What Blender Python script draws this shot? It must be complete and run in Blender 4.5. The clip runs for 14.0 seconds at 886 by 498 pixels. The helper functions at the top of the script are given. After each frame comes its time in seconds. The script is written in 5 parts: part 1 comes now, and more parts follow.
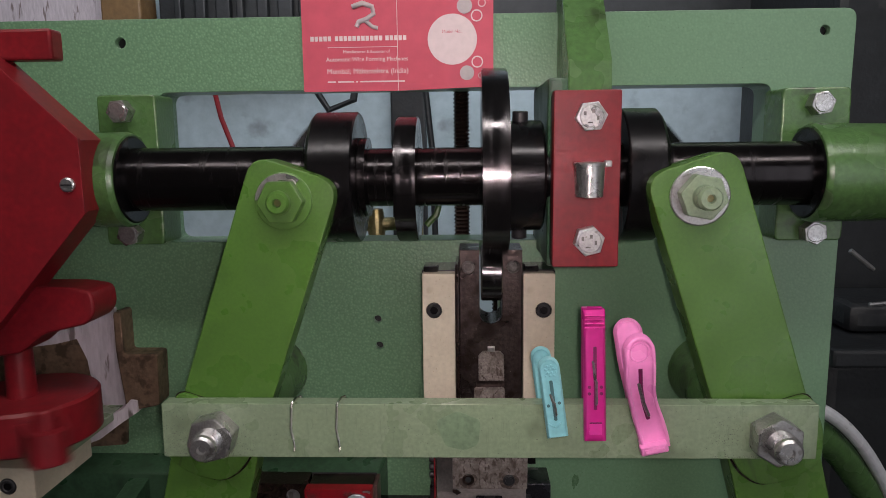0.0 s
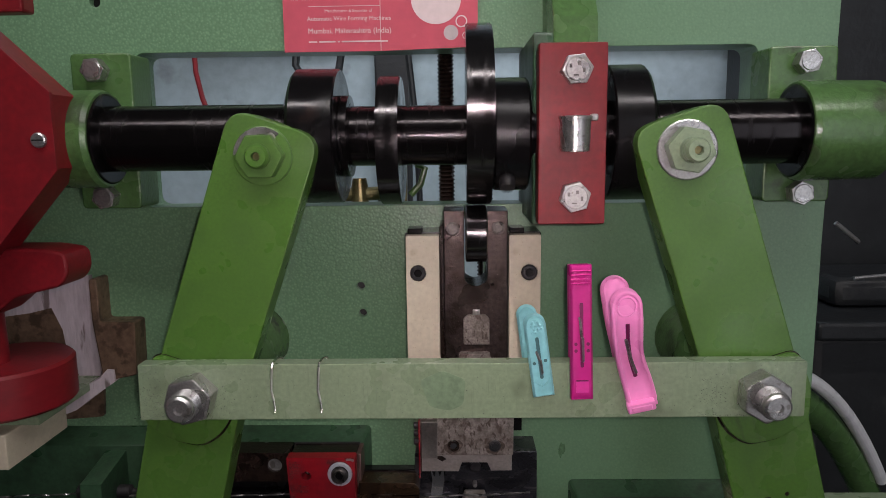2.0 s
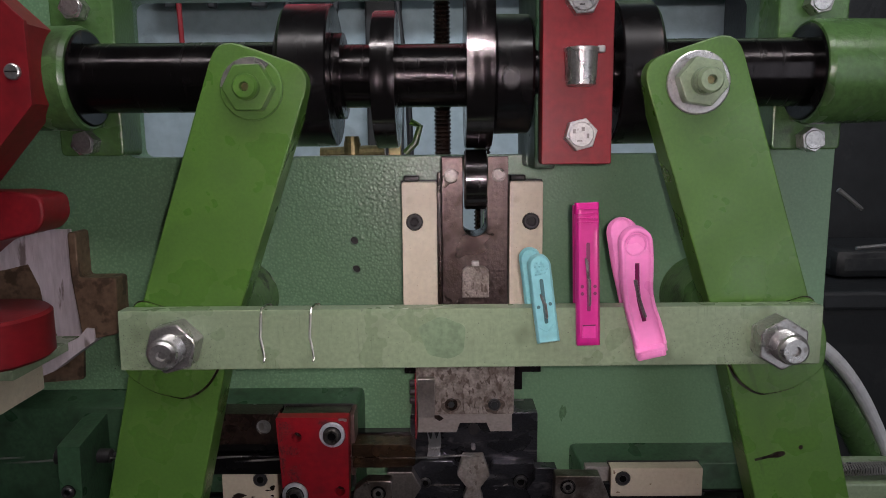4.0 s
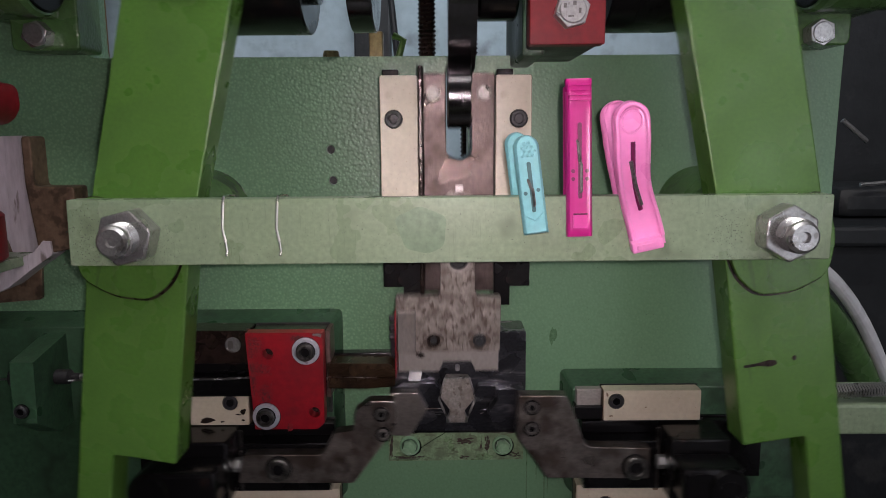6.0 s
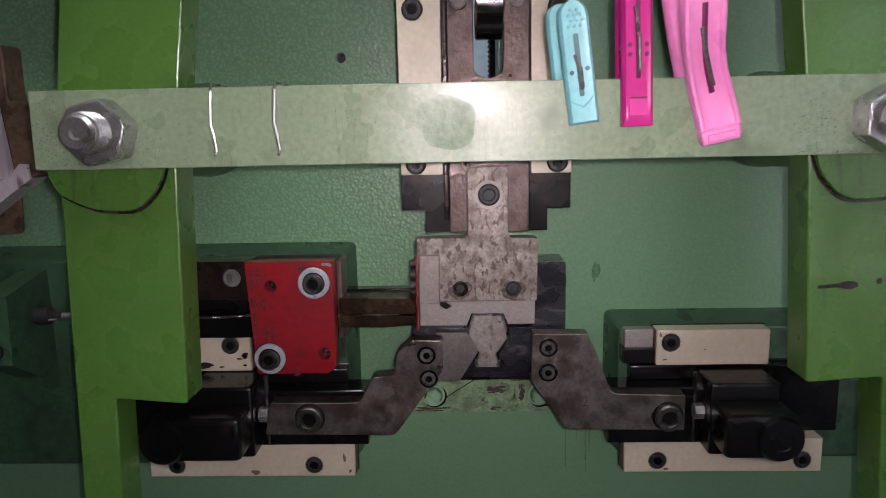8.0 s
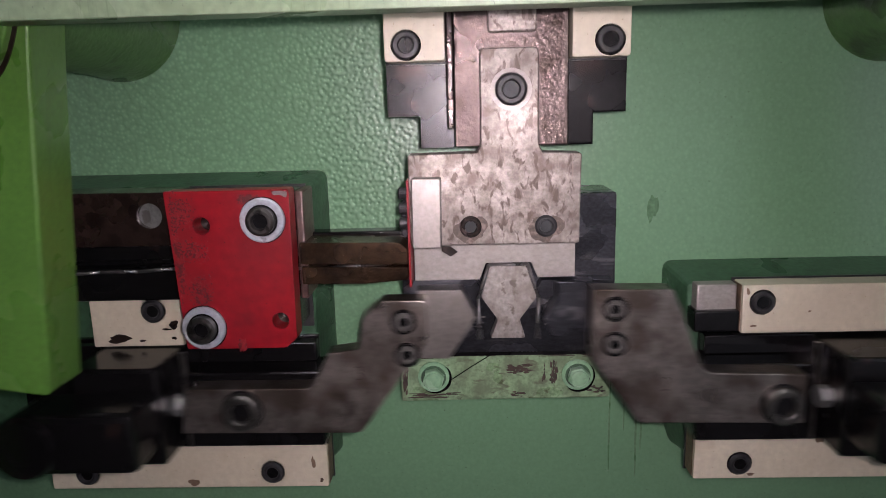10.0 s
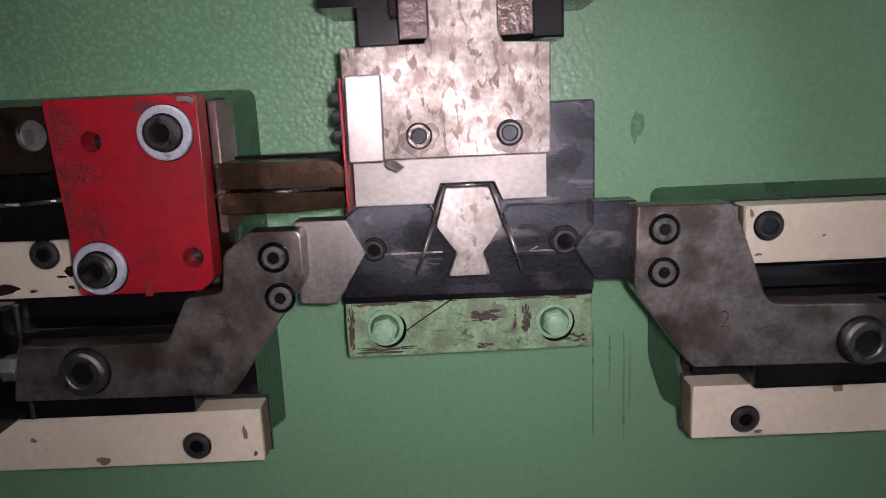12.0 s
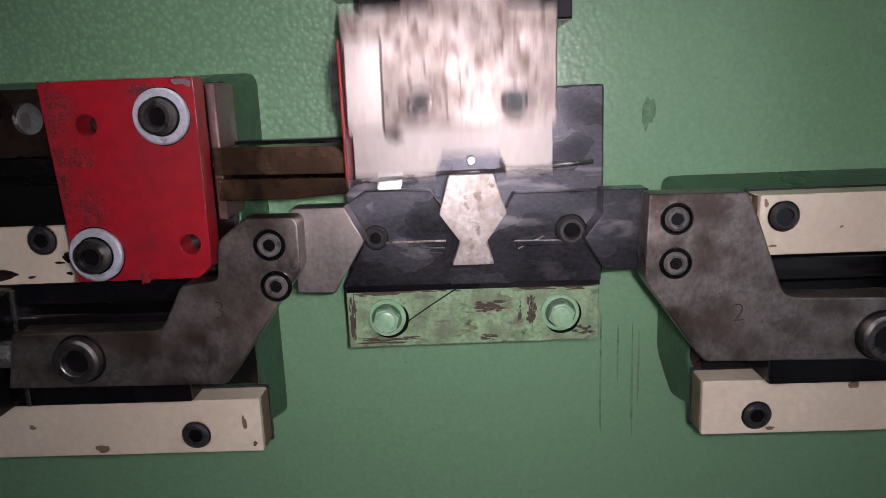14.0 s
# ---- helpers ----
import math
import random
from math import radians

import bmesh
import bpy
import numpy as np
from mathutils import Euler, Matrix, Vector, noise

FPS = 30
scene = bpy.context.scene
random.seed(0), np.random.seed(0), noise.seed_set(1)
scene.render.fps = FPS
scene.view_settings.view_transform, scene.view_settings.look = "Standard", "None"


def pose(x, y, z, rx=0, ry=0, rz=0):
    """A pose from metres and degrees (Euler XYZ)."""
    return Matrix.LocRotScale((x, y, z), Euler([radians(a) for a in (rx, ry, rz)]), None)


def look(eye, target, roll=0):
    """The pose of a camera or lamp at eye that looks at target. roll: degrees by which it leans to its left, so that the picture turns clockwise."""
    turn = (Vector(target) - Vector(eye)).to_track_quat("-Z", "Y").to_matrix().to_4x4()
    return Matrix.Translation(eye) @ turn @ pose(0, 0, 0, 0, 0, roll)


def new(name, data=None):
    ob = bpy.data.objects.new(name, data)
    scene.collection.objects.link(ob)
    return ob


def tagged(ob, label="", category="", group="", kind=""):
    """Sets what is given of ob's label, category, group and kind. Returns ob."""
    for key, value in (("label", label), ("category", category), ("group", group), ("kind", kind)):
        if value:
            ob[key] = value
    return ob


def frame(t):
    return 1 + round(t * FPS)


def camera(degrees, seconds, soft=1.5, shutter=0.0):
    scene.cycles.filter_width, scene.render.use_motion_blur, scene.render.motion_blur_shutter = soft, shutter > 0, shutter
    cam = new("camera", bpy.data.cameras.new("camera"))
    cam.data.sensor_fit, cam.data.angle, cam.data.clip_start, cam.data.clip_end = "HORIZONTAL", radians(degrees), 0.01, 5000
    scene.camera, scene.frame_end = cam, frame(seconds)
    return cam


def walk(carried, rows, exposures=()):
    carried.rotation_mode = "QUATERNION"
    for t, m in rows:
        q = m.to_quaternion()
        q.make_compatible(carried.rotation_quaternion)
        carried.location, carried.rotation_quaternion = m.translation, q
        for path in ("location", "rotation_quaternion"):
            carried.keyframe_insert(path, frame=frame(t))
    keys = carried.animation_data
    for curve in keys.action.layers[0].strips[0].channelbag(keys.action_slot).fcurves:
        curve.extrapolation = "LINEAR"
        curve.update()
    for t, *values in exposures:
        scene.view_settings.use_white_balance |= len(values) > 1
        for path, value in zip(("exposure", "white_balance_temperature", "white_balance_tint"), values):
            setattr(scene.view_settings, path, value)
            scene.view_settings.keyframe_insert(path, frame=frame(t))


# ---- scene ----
cam = camera(64.5, 14.0, 0.5, 0.25)
PATH = [
    (0, (0.038, 0.073, 1.406), (-0.045, 2.049, 1.107), -0.7),
    (0.5, (0.04, 0.072, 1.398), (-0.052, 2.048, 1.104), -1.0),
    (1, (0.04, 0.074, 1.39), (-0.019, 2.05, 1.088), -1.1),
    (1.5, (0.039, 0.076, 1.384), (-0.006, 2.054, 1.092), -0.8),
    (2, (0.039, 0.078, 1.38), (-0.005, 2.054, 1.075), -0.7),
    (2.5, (0.036, 0.081, 1.371), (0.014, 2.06, 1.082), -0.5),
    (3, (0.032, 0.088, 1.36), (0.022, 2.065, 1.056), -0.3),
    (3.2, (0.03, 0.09, 1.355), (0.021, 2.067, 1.056), -0.4),
    (5.5, (0.039, 0.106, 1.304), (0.027, 2.084, 1.01), -0.6),
    (6, (0.04, 0.117, 1.281), (0.043, 2.091, 0.96), -0.4),
    (6.5, (0.043, 0.124, 1.268), (0.032, 2.1, 0.956), -0.6),
    (7, (0.042, 0.138, 1.257), (0.043, 2.115, 0.958), -0.5),
    (7.5, (0.039, 0.152, 1.245), (0.024, 2.126, 0.923), -0.4),
    (8, (0.036, 0.169, 1.231), (-0.021, 2.138, 0.883), -1.1),
    (8.2, (0.033, 0.18, 1.225), (-0.045, 2.146, 0.866), -1.0),
    (10.3, (0.031, 0.289, 1.181), (-0.013, 2.244, 0.765), -1.8),
    (10.5, (0.031, 0.295, 1.175), (0.004, 2.249, 0.747), -1.9),
    (11, (0.038, 0.307, 1.159), (0.016, 2.256, 0.712), -2.5),
    (11.5, (0.041, 0.312, 1.153), (0.027, 2.267, 0.731), -2.9),
    (12, (0.042, 0.319, 1.151), (0.027, 2.279, 0.749), -2.6),
    (12.5, (0.045, 0.323, 1.148), (0.001, 2.279, 0.735), -2.7),
    (13, (0.047, 0.326, 1.149), (-0.004, 2.281, 0.733), -2.8),
    (13.5, (0.046, 0.327, 1.149), (-0.015, 2.28, 0.723), -2.5),
    (14, (0.046, 0.325, 1.149), (-0.012, 2.278, 0.722), -2.4),
]
EXPOSURES = [(0.0, -0.3, 6700, 21), (3.0, -0.35, 6600, 21), (5.5, -0.35, 6500, 21), (6.5, -0.28, 6450, 21), (8.0, -0.33, 6350, 21), (10.5, -0.53, 6250, 21), (12.0, -0.62, 6150, 21), (14.0, -0.66, 6150, 21)]
walk(cam, [(t, look(eye, target, roll)) for t, eye, target, roll in PATH], EXPOSURES)


# ---- light and world ----
world = bpy.data.worlds.new("world")
world.use_nodes = True
world.node_tree.nodes["Background"].inputs[0].default_value = (0.75, 0.86, 1.0, 1)
world.node_tree.nodes["Background"].inputs[1].default_value = 0.0
scene.world = world


def area_lamp(name, eye, target, size, power, colour, size_y=0):
    data = bpy.data.lights.new(name, "AREA")
    data.shape, data.size, data.energy, data.color = "DISK", size, power, colour
    if size_y:
        data.shape, data.size_y = "RECTANGLE", size_y
    ob = new(name, data)
    ob.matrix_world = look(eye, target)
    return ob


# unseen fill lamp, added low overhead to brighten the upper plate
area_lamp("overhead_fill", (0.1, 0.1, 2.0), (0.1, 0.6, 1.35), 1.2, 6.6, (0.97, 1.0, 0.95), 0.06)
area_lamp("doorway_daylight", (1.15, -1.3, 1.45), (0.15, 0.6, 1.25), 0.9, 8.0, (0.88, 0.96, 1.0), 1.7)
# unseen fill lamp, added to brighten the wall behind the machine
area_lamp("wall_fill", (0.05, 0.80, 1.95), (0.0, 1.30, 1.78), 1.2, 7.0, (0.85, 0.95, 1.0), 0.06)


# ---- materials ----
def material(name, base, rough=0.5, metal=0.0, grain=0.12, grain_size=0.004, bump=0.1, bump_size=0.002, stain=None,
             stain_size=0.03, stain_cut=0.58, rough_var=0.12, cells=False, spec=0.5, stain_metal=None, stretch=None, streak=None, speck=None, stain_soft=0.07, scratch=None, hammer=0.0, brush=None, smudge=None):
    """A painted, metal or plastic surface: two scales of colour change, stains with soft edges, fine relief."""
    m = bpy.data.materials.new(name)
    m.use_nodes = True
    nt = m.node_tree
    b = nt.nodes["Principled BSDF"]
    co = nt.nodes.new("ShaderNodeTexCoord").outputs["Object"]
    if stretch:
        mp = nt.nodes.new("ShaderNodeMapping")
        mp.inputs["Scale"].default_value = stretch
        nt.links.new(co, mp.inputs["Vector"])
        co = mp.outputs["Vector"]

    def noise_node(size, detail=4.0):
        n = nt.nodes.new("ShaderNodeTexNoise")
        n.inputs["Scale"].default_value, n.inputs["Detail"].default_value = 1 / size, detail
        nt.links.new(co, n.inputs["Vector"])
        return n.outputs["Fac"]

    def ranged(value, a, c, lo, hi):
        n = nt.nodes.new("ShaderNodeMapRange")
        n.inputs[1].default_value, n.inputs[2].default_value, n.inputs[3].default_value, n.inputs[4].default_value = a, c, lo, hi
        nt.links.new(value, n.inputs[0])
        return n.outputs[0]

    def mixed(fac, one, two, blend="MIX"):
        n = nt.nodes.new("ShaderNodeMix")
        n.data_type, n.blend_type = "RGBA", blend
        for value, socket in ((fac, n.inputs[0]), (one, n.inputs[6]), (two, n.inputs[7])):
            if isinstance(value, (int, float)):
                socket.default_value = value
            elif isinstance(value, tuple):
                socket.default_value = (*value, 1)
            else:
                nt.links.new(value, socket)
        return n.outputs[2]

    fine = noise_node(grain_size)
    broad = noise_node(0.35 if hammer else grain_size * 14, 3.0)
    dark = tuple(c * (1 - 1.6 * grain) for c in base)
    light = tuple(min(1, c * (1 + 1.1 * grain)) for c in base)
    colour = mixed(ranged(fine, 0.3, 0.7, 0, 1), dark, light)
    colour = mixed(ranged(broad, 0.35, 0.65, 0, grain * 2.2), colour, tuple(c * 0.72 for c in base))
    roughness = ranged(broad, 0.3, 0.7, max(0.03, rough - rough_var), rough + rough_var)
    if stain:
        patch = noise_node(stain_size, 7.0)
        if brush:
            mp4 = nt.nodes.new("ShaderNodeMapping")
            mp4.inputs["Rotation"].default_value = (0, brush[0], 0)
            mp4.inputs["Scale"].default_value = (brush[1], 1, brush[2])
            nt.links.new(co, mp4.inputs["Vector"])
            nt.links.new(mp4.outputs["Vector"], patch.node.inputs["Vector"])
            patch.node.inputs["Distortion"].default_value = 0.6
        fac = ranged(patch, stain_cut, stain_cut + stain_soft, 0, 0.85)
        colour = mixed(fac, colour, stain)
        if stain_metal is not None:
            nt.links.new(ranged(patch, stain_cut, stain_cut + 0.07, metal, stain_metal), b.inputs["Metallic"])
    if streak:
        mp2 = nt.nodes.new("ShaderNodeMapping")
        mp2.inputs["Scale"].default_value = (1, 1, 0.09)
        nt.links.new(co, mp2.inputs["Vector"])
        n = nt.nodes.new("ShaderNodeTexNoise")
        n.inputs["Scale"].default_value, n.inputs["Detail"].default_value = 170, 3.0
        nt.links.new(mp2.outputs["Vector"], n.inputs["Vector"])
        where = ranged(noise_node(0.11, 2.0), 0.5, 0.62, 0, 1)
        n2 = nt.nodes.new("ShaderNodeMath")
        n2.operation = "MULTIPLY"
        nt.links.new(ranged(n.outputs["Fac"], 0.6, 0.72, 0, 0.6), n2.inputs[0])
        nt.links.new(where, n2.inputs[1])
        colour = mixed(n2.outputs[0], colour, streak)
    if smudge:
        haze = noise_node(smudge[1], 5.0)
        colour = mixed(ranged(haze, 0.42, 0.66, 0, smudge[2]), colour, smudge[0])
    if speck:
        colour = mixed(ranged(noise_node(0.0011, 2.0), 0.70, 0.76, 0, 0.8), colour, speck)
    if scratch:
        for turn, size in ((0.35, 0.0007), (-0.9, 0.0009)):
            mp3 = nt.nodes.new("ShaderNodeMapping")
            mp3.inputs["Rotation"].default_value = (0, turn, 0)
            mp3.inputs["Scale"].default_value = (1, 1, 0.05)
            nt.links.new(co, mp3.inputs["Vector"])
            n = nt.nodes.new("ShaderNodeTexNoise")
            n.inputs["Scale"].default_value, n.inputs["Detail"].default_value = 1 / size, 2.0
            nt.links.new(mp3.outputs["Vector"], n.inputs["Vector"])
            colour = mixed(ranged(n.outputs["Fac"], 0.68, 0.74, 0, 0.55), colour, scratch)
    mask = None
    if hammer:
        # the hammer finish is coarse on the feed side and thins out to smooth paint on the other side and below
        axes = nt.nodes.new("ShaderNodeSeparateXYZ")
        nt.links.new(co, axes.inputs[0])
        n3 = nt.nodes.new("ShaderNodeMath")
        n3.operation = "MULTIPLY"
        nt.links.new(ranged(axes.outputs["X"], 0.02, 0.12, 1.0, 0.3), n3.inputs[0])
        nt.links.new(ranged(axes.outputs["Z"], 1.05, 1.12, 0.22, 1.0), n3.inputs[1])
        mask = n3.outputs[0]
        pips = nt.nodes.new("ShaderNodeTexVoronoi")
        pips.feature, pips.inputs["Scale"].default_value = "SMOOTH_F1", 1 / bump_size
        nt.links.new(co, pips.inputs["Vector"])
        n4 = nt.nodes.new("ShaderNodeMath")
        n4.operation = "MULTIPLY"
        nt.links.new(ranged(pips.outputs["Distance"], 0.12, 0.48, 1.0, 0.0), n4.inputs[0])
        nt.links.new(mask, n4.inputs[1])
        n5 = nt.nodes.new("ShaderNodeMath")
        n5.operation = "MULTIPLY"
        n5.inputs[1].default_value = hammer
        nt.links.new(n4.outputs[0], n5.inputs[0])
        # lighter pip tops: part hammer finish, part bump glints put into the colour
        colour = mixed(n5.outputs[0], colour, tuple(min(1, c * 1.9 + 0.03) for c in base))
    nt.links.new(colour, b.inputs["Base Color"])
    nt.links.new(roughness, b.inputs["Roughness"])
    if stain_metal is None:
        b.inputs["Metallic"].default_value = metal
    b.inputs["Specular IOR Level"].default_value = spec
    if cells:
        v = nt.nodes.new("ShaderNodeTexVoronoi")
        v.feature, v.inputs["Scale"].default_value = "SMOOTH_F1", 1 / bump_size
        nt.links.new(co, v.inputs["Vector"])
        relief = v.outputs["Distance"]
    else:
        relief = noise_node(bump_size, 3.0)
    bp = nt.nodes.new("ShaderNodeBump")
    bp.inputs["Strength"].default_value, bp.inputs["Distance"].default_value = bump, bump_size * 0.4
    nt.links.new(relief, bp.inputs["Height"])
    if mask is not None:
        nt.links.new(ranged(mask, 0.0, 1.0, bump * 0.2, bump), bp.inputs["Strength"])
    nt.links.new(bp.outputs["Normal"], b.inputs["Normal"])
    return m


CAST = material("hammered_green_paint", (0.128, 0.248, 0.141), 0.30, 0, 0.045, 0.0016, 0.42, 0.0019, cells=True, rough_var=0.02, speck=(0.07, 0.12, 0.07), hammer=0.34)
# dark green that holds both grease and the shade of grazing flanks
FLANK = material("greasy_shaded_green", (0.036, 0.088, 0.046), 0.35, 0, 0.2, 0.003, 0.2, 0.002, (0.012, 0.022, 0.012), 0.012, 0.54, stain_soft=0.2)
RUNS = material("dried_oil_on_paint", (0.104, 0.195, 0.106), 0.3, 0, 0.2, 0.002, 0.1, 0.002)
LEVER = material("lever_green_paint", (0.072, 0.172, 0.030), 0.31, 0, 0.10, 0.002, 0.06, 0.005, (0.045, 0.10, 0.020), 0.03, 0.54, speck=(0.035, 0.055, 0.02), streak=(0.035, 0.06, 0.018), stain_soft=0.25)
HOUSE = material("dark_and_shaded_green_paint", (0.072, 0.158, 0.05), 0.30, 0, 0.12, 0.004, 0.3, 0.0022, (0.03, 0.05, 0.02), 0.03, 0.6)
BAR = material("pale_green_paint", (0.217, 0.288, 0.182), 0.32, 0, 0.10, 0.0025, 0.05, 0.004, (0.12, 0.155, 0.092), 0.020, 0.62, streak=(0.09, 0.11, 0.07), speck=(0.07, 0.08, 0.06), scratch=(0.14, 0.185, 0.115), stain_soft=0.14)
WORN = material("worn_green_paint", (0.20, 0.305, 0.175), 0.36, 0, 0.22, 0.0015, 0.2, 0.0012, (0.075, 0.075, 0.045), 0.0045, 0.56, streak=(0.06, 0.05, 0.032), speck=(0.07, 0.06, 0.04), stain_soft=0.12, brush=(0.0, 0.7, 1.6), smudge=((0.085, 0.105, 0.062), 0.008, 0.75))
IVORY = material("ivory_paint", (0.54, 0.485, 0.375), 0.42, 0, 0.06, 0.003, 0.0, 0.0016, (0.36, 0.29, 0.20), 0.012, 0.64, speck=(0.26, 0.19, 0.11), stain_soft=0.16, smudge=((0.42, 0.36, 0.27), 0.03, 0.4))
RED = material("red_paint", (0.255, 0.007, 0.013), 0.34, 0, 0.14, 0.005, 0.06, 0.002, (0.11, 0.010, 0.012), 0.013, 0.60, spec=0.4, speck=(0.07, 0.01, 0.01), stain_soft=0.2, smudge=((0.17, 0.008, 0.013), 0.022, 0.5))
REDCAP = material("dull_red_paint", (0.205, 0.010, 0.015), 0.42, 0, 0.12, 0.004, 0.0, 0.001, (0.10, 0.008, 0.010), 0.016, 0.62, spec=0.35, rough_var=0.03, stain_soft=0.2, smudge=((0.13, 0.010, 0.013), 0.02, 0.5))
BLACK = material("oiled_black_steel", (0.012, 0.011, 0.012), 0.24, 0.6, 0.25, 0.003, 0.04, 0.004, (0.04, 0.025, 0.022), 0.016, 0.62)
SHAFT = material("turned_black_steel", (0.024, 0.021, 0.022), 0.19, 0.85, 0.25, 0.002, 0.12, 0.0012, stretch=(6, 1, 1))
POLISHED = material("oiled_polished_steel", (0.075, 0.07, 0.072), 0.17, 0.95, 0.2, 0.002, 0.04, 0.001, stretch=(6, 1, 1))
BROWN = material("oily_brown_steel", (0.036, 0.022, 0.018), 0.22, 0.5, 0.25, 0.003, 0.25, 0.002, (0.012, 0.007, 0.006), 0.010, 0.52)
STEEL = material("smeared_bright_steel", (0.275, 0.243, 0.222), 0.48, 0.45, 0.25, 0.0014, 0.10, 0.0010, (0.055, 0.036, 0.028), 0.0040, 0.535, spec=0.3, stain_soft=0.09, speck=(0.12, 0.09, 0.08), scratch=(0.20, 0.165, 0.145), brush=(-0.6, 1.35, 0.7), smudge=((0.095, 0.072, 0.058), 0.0065, 0.8))
BLADE = material("ground_steel", (0.29, 0.265, 0.248), 0.5, 0.35, 0.10, 0.0016, 0.06, 0.0008, (0.29, 0.25, 0.225), 0.009, 0.56, spec=0.35, stain_soft=0.2, stretch=(0.8, 1, 1.2), scratch=(0.28, 0.245, 0.22))
CLAMP = material("ground_clamp_steel", (0.27, 0.245, 0.23), 0.48, 1.0, 0.10, 0.0016, 0.05, 0.0008, (0.36, 0.31, 0.28), 0.009, 0.56, stain_soft=0.25, scratch=(0.3, 0.27, 0.25))
DIE = material("dark_die_steel", (0.068, 0.069, 0.080), 0.28, 0.85, 0.28, 0.0015, 0.08, 0.001, (0.19, 0.183, 0.193), 0.013, 0.56, stretch=(0.8, 1, 1.3), stain_soft=0.12, brush=(0.15, 0.75, 1.5), speck=(0.03, 0.028, 0.03))
ARM = material("heat_stained_steel", (0.26, 0.228, 0.208), 0.36, 0.88, 0.2, 0.0016, 0.06, 0.002, (0.045, 0.028, 0.020), 0.016, 0.53, stain_soft=0.14, speck=(0.07, 0.05, 0.042), smudge=((0.085, 0.062, 0.05), 0.013, 0.85))
TOOL = material("dull_tool_steel", (0.27, 0.245, 0.228), 0.38, 0.9, 0.14, 0.0016, 0.05, 0.0008, (0.17, 0.14, 0.12), 0.011, 0.56, stain_soft=0.25, scratch=(0.17, 0.15, 0.135))
MANDREL = material("scratched_mandrel_steel", (0.36, 0.33, 0.305), 0.44, 0.55, 0.2, 0.002, 0.10, 0.0014, (0.11, 0.085, 0.07), 0.0034, 0.57, stain_soft=0.1, smudge=((0.20, 0.17, 0.15), 0.007, 0.7))
ZINC = material("zinc_plated_steel", (0.46, 0.455, 0.45), 0.32, 0.85, 0.14, 0.0015, 0.10, 0.001, (0.22, 0.205, 0.19), 0.006, 0.60, scratch=(0.22, 0.21, 0.20))
SCREW = material("black_oxide_steel", (0.022, 0.021, 0.023), 0.42, 0.0, 0.2, 0.002, 0.0, 0.001, (0.045, 0.04, 0.036), 0.004, 0.6, spec=0.35)
HEAD = material("worn_screw_steel", (0.17, 0.158, 0.15), 0.36, 0.5, 0.25, 0.002, 0.1, 0.001, (0.045, 0.04, 0.035), 0.004, 0.60)
GREENBOLT = material("green_painted_bolt", (0.21, 0.36, 0.225), 0.28, 0, 0.1, 0.002, 0.06, 0.001, (0.10, 0.13, 0.08), 0.005, 0.63, stain_soft=0.12)
PINK = material("pink_plastic", (0.88, 0.27, 0.58), 0.32, 0, 0.03, 0.004, 0.03, 0.002)
MAGENTA = material("magenta_plastic", (0.52, 0.016, 0.21), 0.34, 0, 0.04, 0.004, 0.03, 0.002)
# shade in peg slots and dimples, put into darker copies of the plastics
HOLE = material("shaded_teal_plastic", (0.05, 0.14, 0.15), 0.5, 0, 0.05, 0.003, 0.05, 0.0015)
MAGDARK = material("shaded_magenta_plastic", (0.16, 0.008, 0.07), 0.4, 0, 0.04, 0.004, 0.03, 0.002)
TEAL = material("teal_plastic", (0.22, 0.55, 0.59), 0.4, 0, 0.05, 0.003, 0.08, 0.0015)
CARD = material("red_printed_card", (0.56, 0.075, 0.115), 0.6, 0, 0.05, 0.01, 0.0, 0.004, (0.60, 0.11, 0.15), 0.03, 0.6)
PRINT = material("pale_ink", (0.68, 0.56, 0.56), 0.65, 0, 0.03, 0.004, 0.0, 0.002)
GREYPRINT = material("grey_ink", (0.45, 0.40, 0.41), 0.5, 0, 0.05, 0.004, 0.0, 0.002)
REDPRINT = material("red_ink", (0.5, 0.05, 0.08), 0.5, 0, 0.02, 0.004, 0.0, 0.002)
WALL = material("pale_blue_wall_paint", (0.34, 0.43, 0.47), 0.7, 0, 0.08, 0.02, 0.1, 0.01, (0.10, 0.11, 0.105), 0.07, 0.61, stain_soft=0.16, speck=(0.1, 0.1, 0.1))
FLOOR = material("oil_stained_concrete", (0.12, 0.115, 0.11), 0.7, 0, 0.15, 0.02, 0.3, 0.01, (0.04, 0.035, 0.03), 0.3, 0.55)
CEIL = material("grey_ceiling", (0.35, 0.36, 0.36), 0.8, 0, 0.06, 0.05, 0.1, 0.02)
DARK = material("dusty_dark_metal", (0.016, 0.018, 0.020), 0.5, 0.3, 0.2, 0.02, 0.2, 0.006, (0.035, 0.035, 0.035), 0.05, 0.62)
HOSE = material("grey_white_hose", (0.78, 0.80, 0.82), 0.35, 0, 0.05, 0.01, 0.05, 0.004)
WHITE = material("brushed_white_filler", (0.56, 0.50, 0.54), 0.5, 0.0, 0.12, 0.006, 0.3, 0.003, (0.14, 0.10, 0.09), 0.016, 0.6, stretch=(1.6, 1, 0.35), scratch=(0.30, 0.25, 0.26), stain_soft=0.05)
# the pale specks are glints put into the slider's colour
SLIDER = material("wet_brown_slider_steel", (0.075, 0.055, 0.051), 0.32, 0.85, 0.3, 0.0025, 0.5, 0.0022, (0.025, 0.016, 0.013), 0.010, 0.52, stain_soft=0.12, speck=(0.35, 0.31, 0.3))
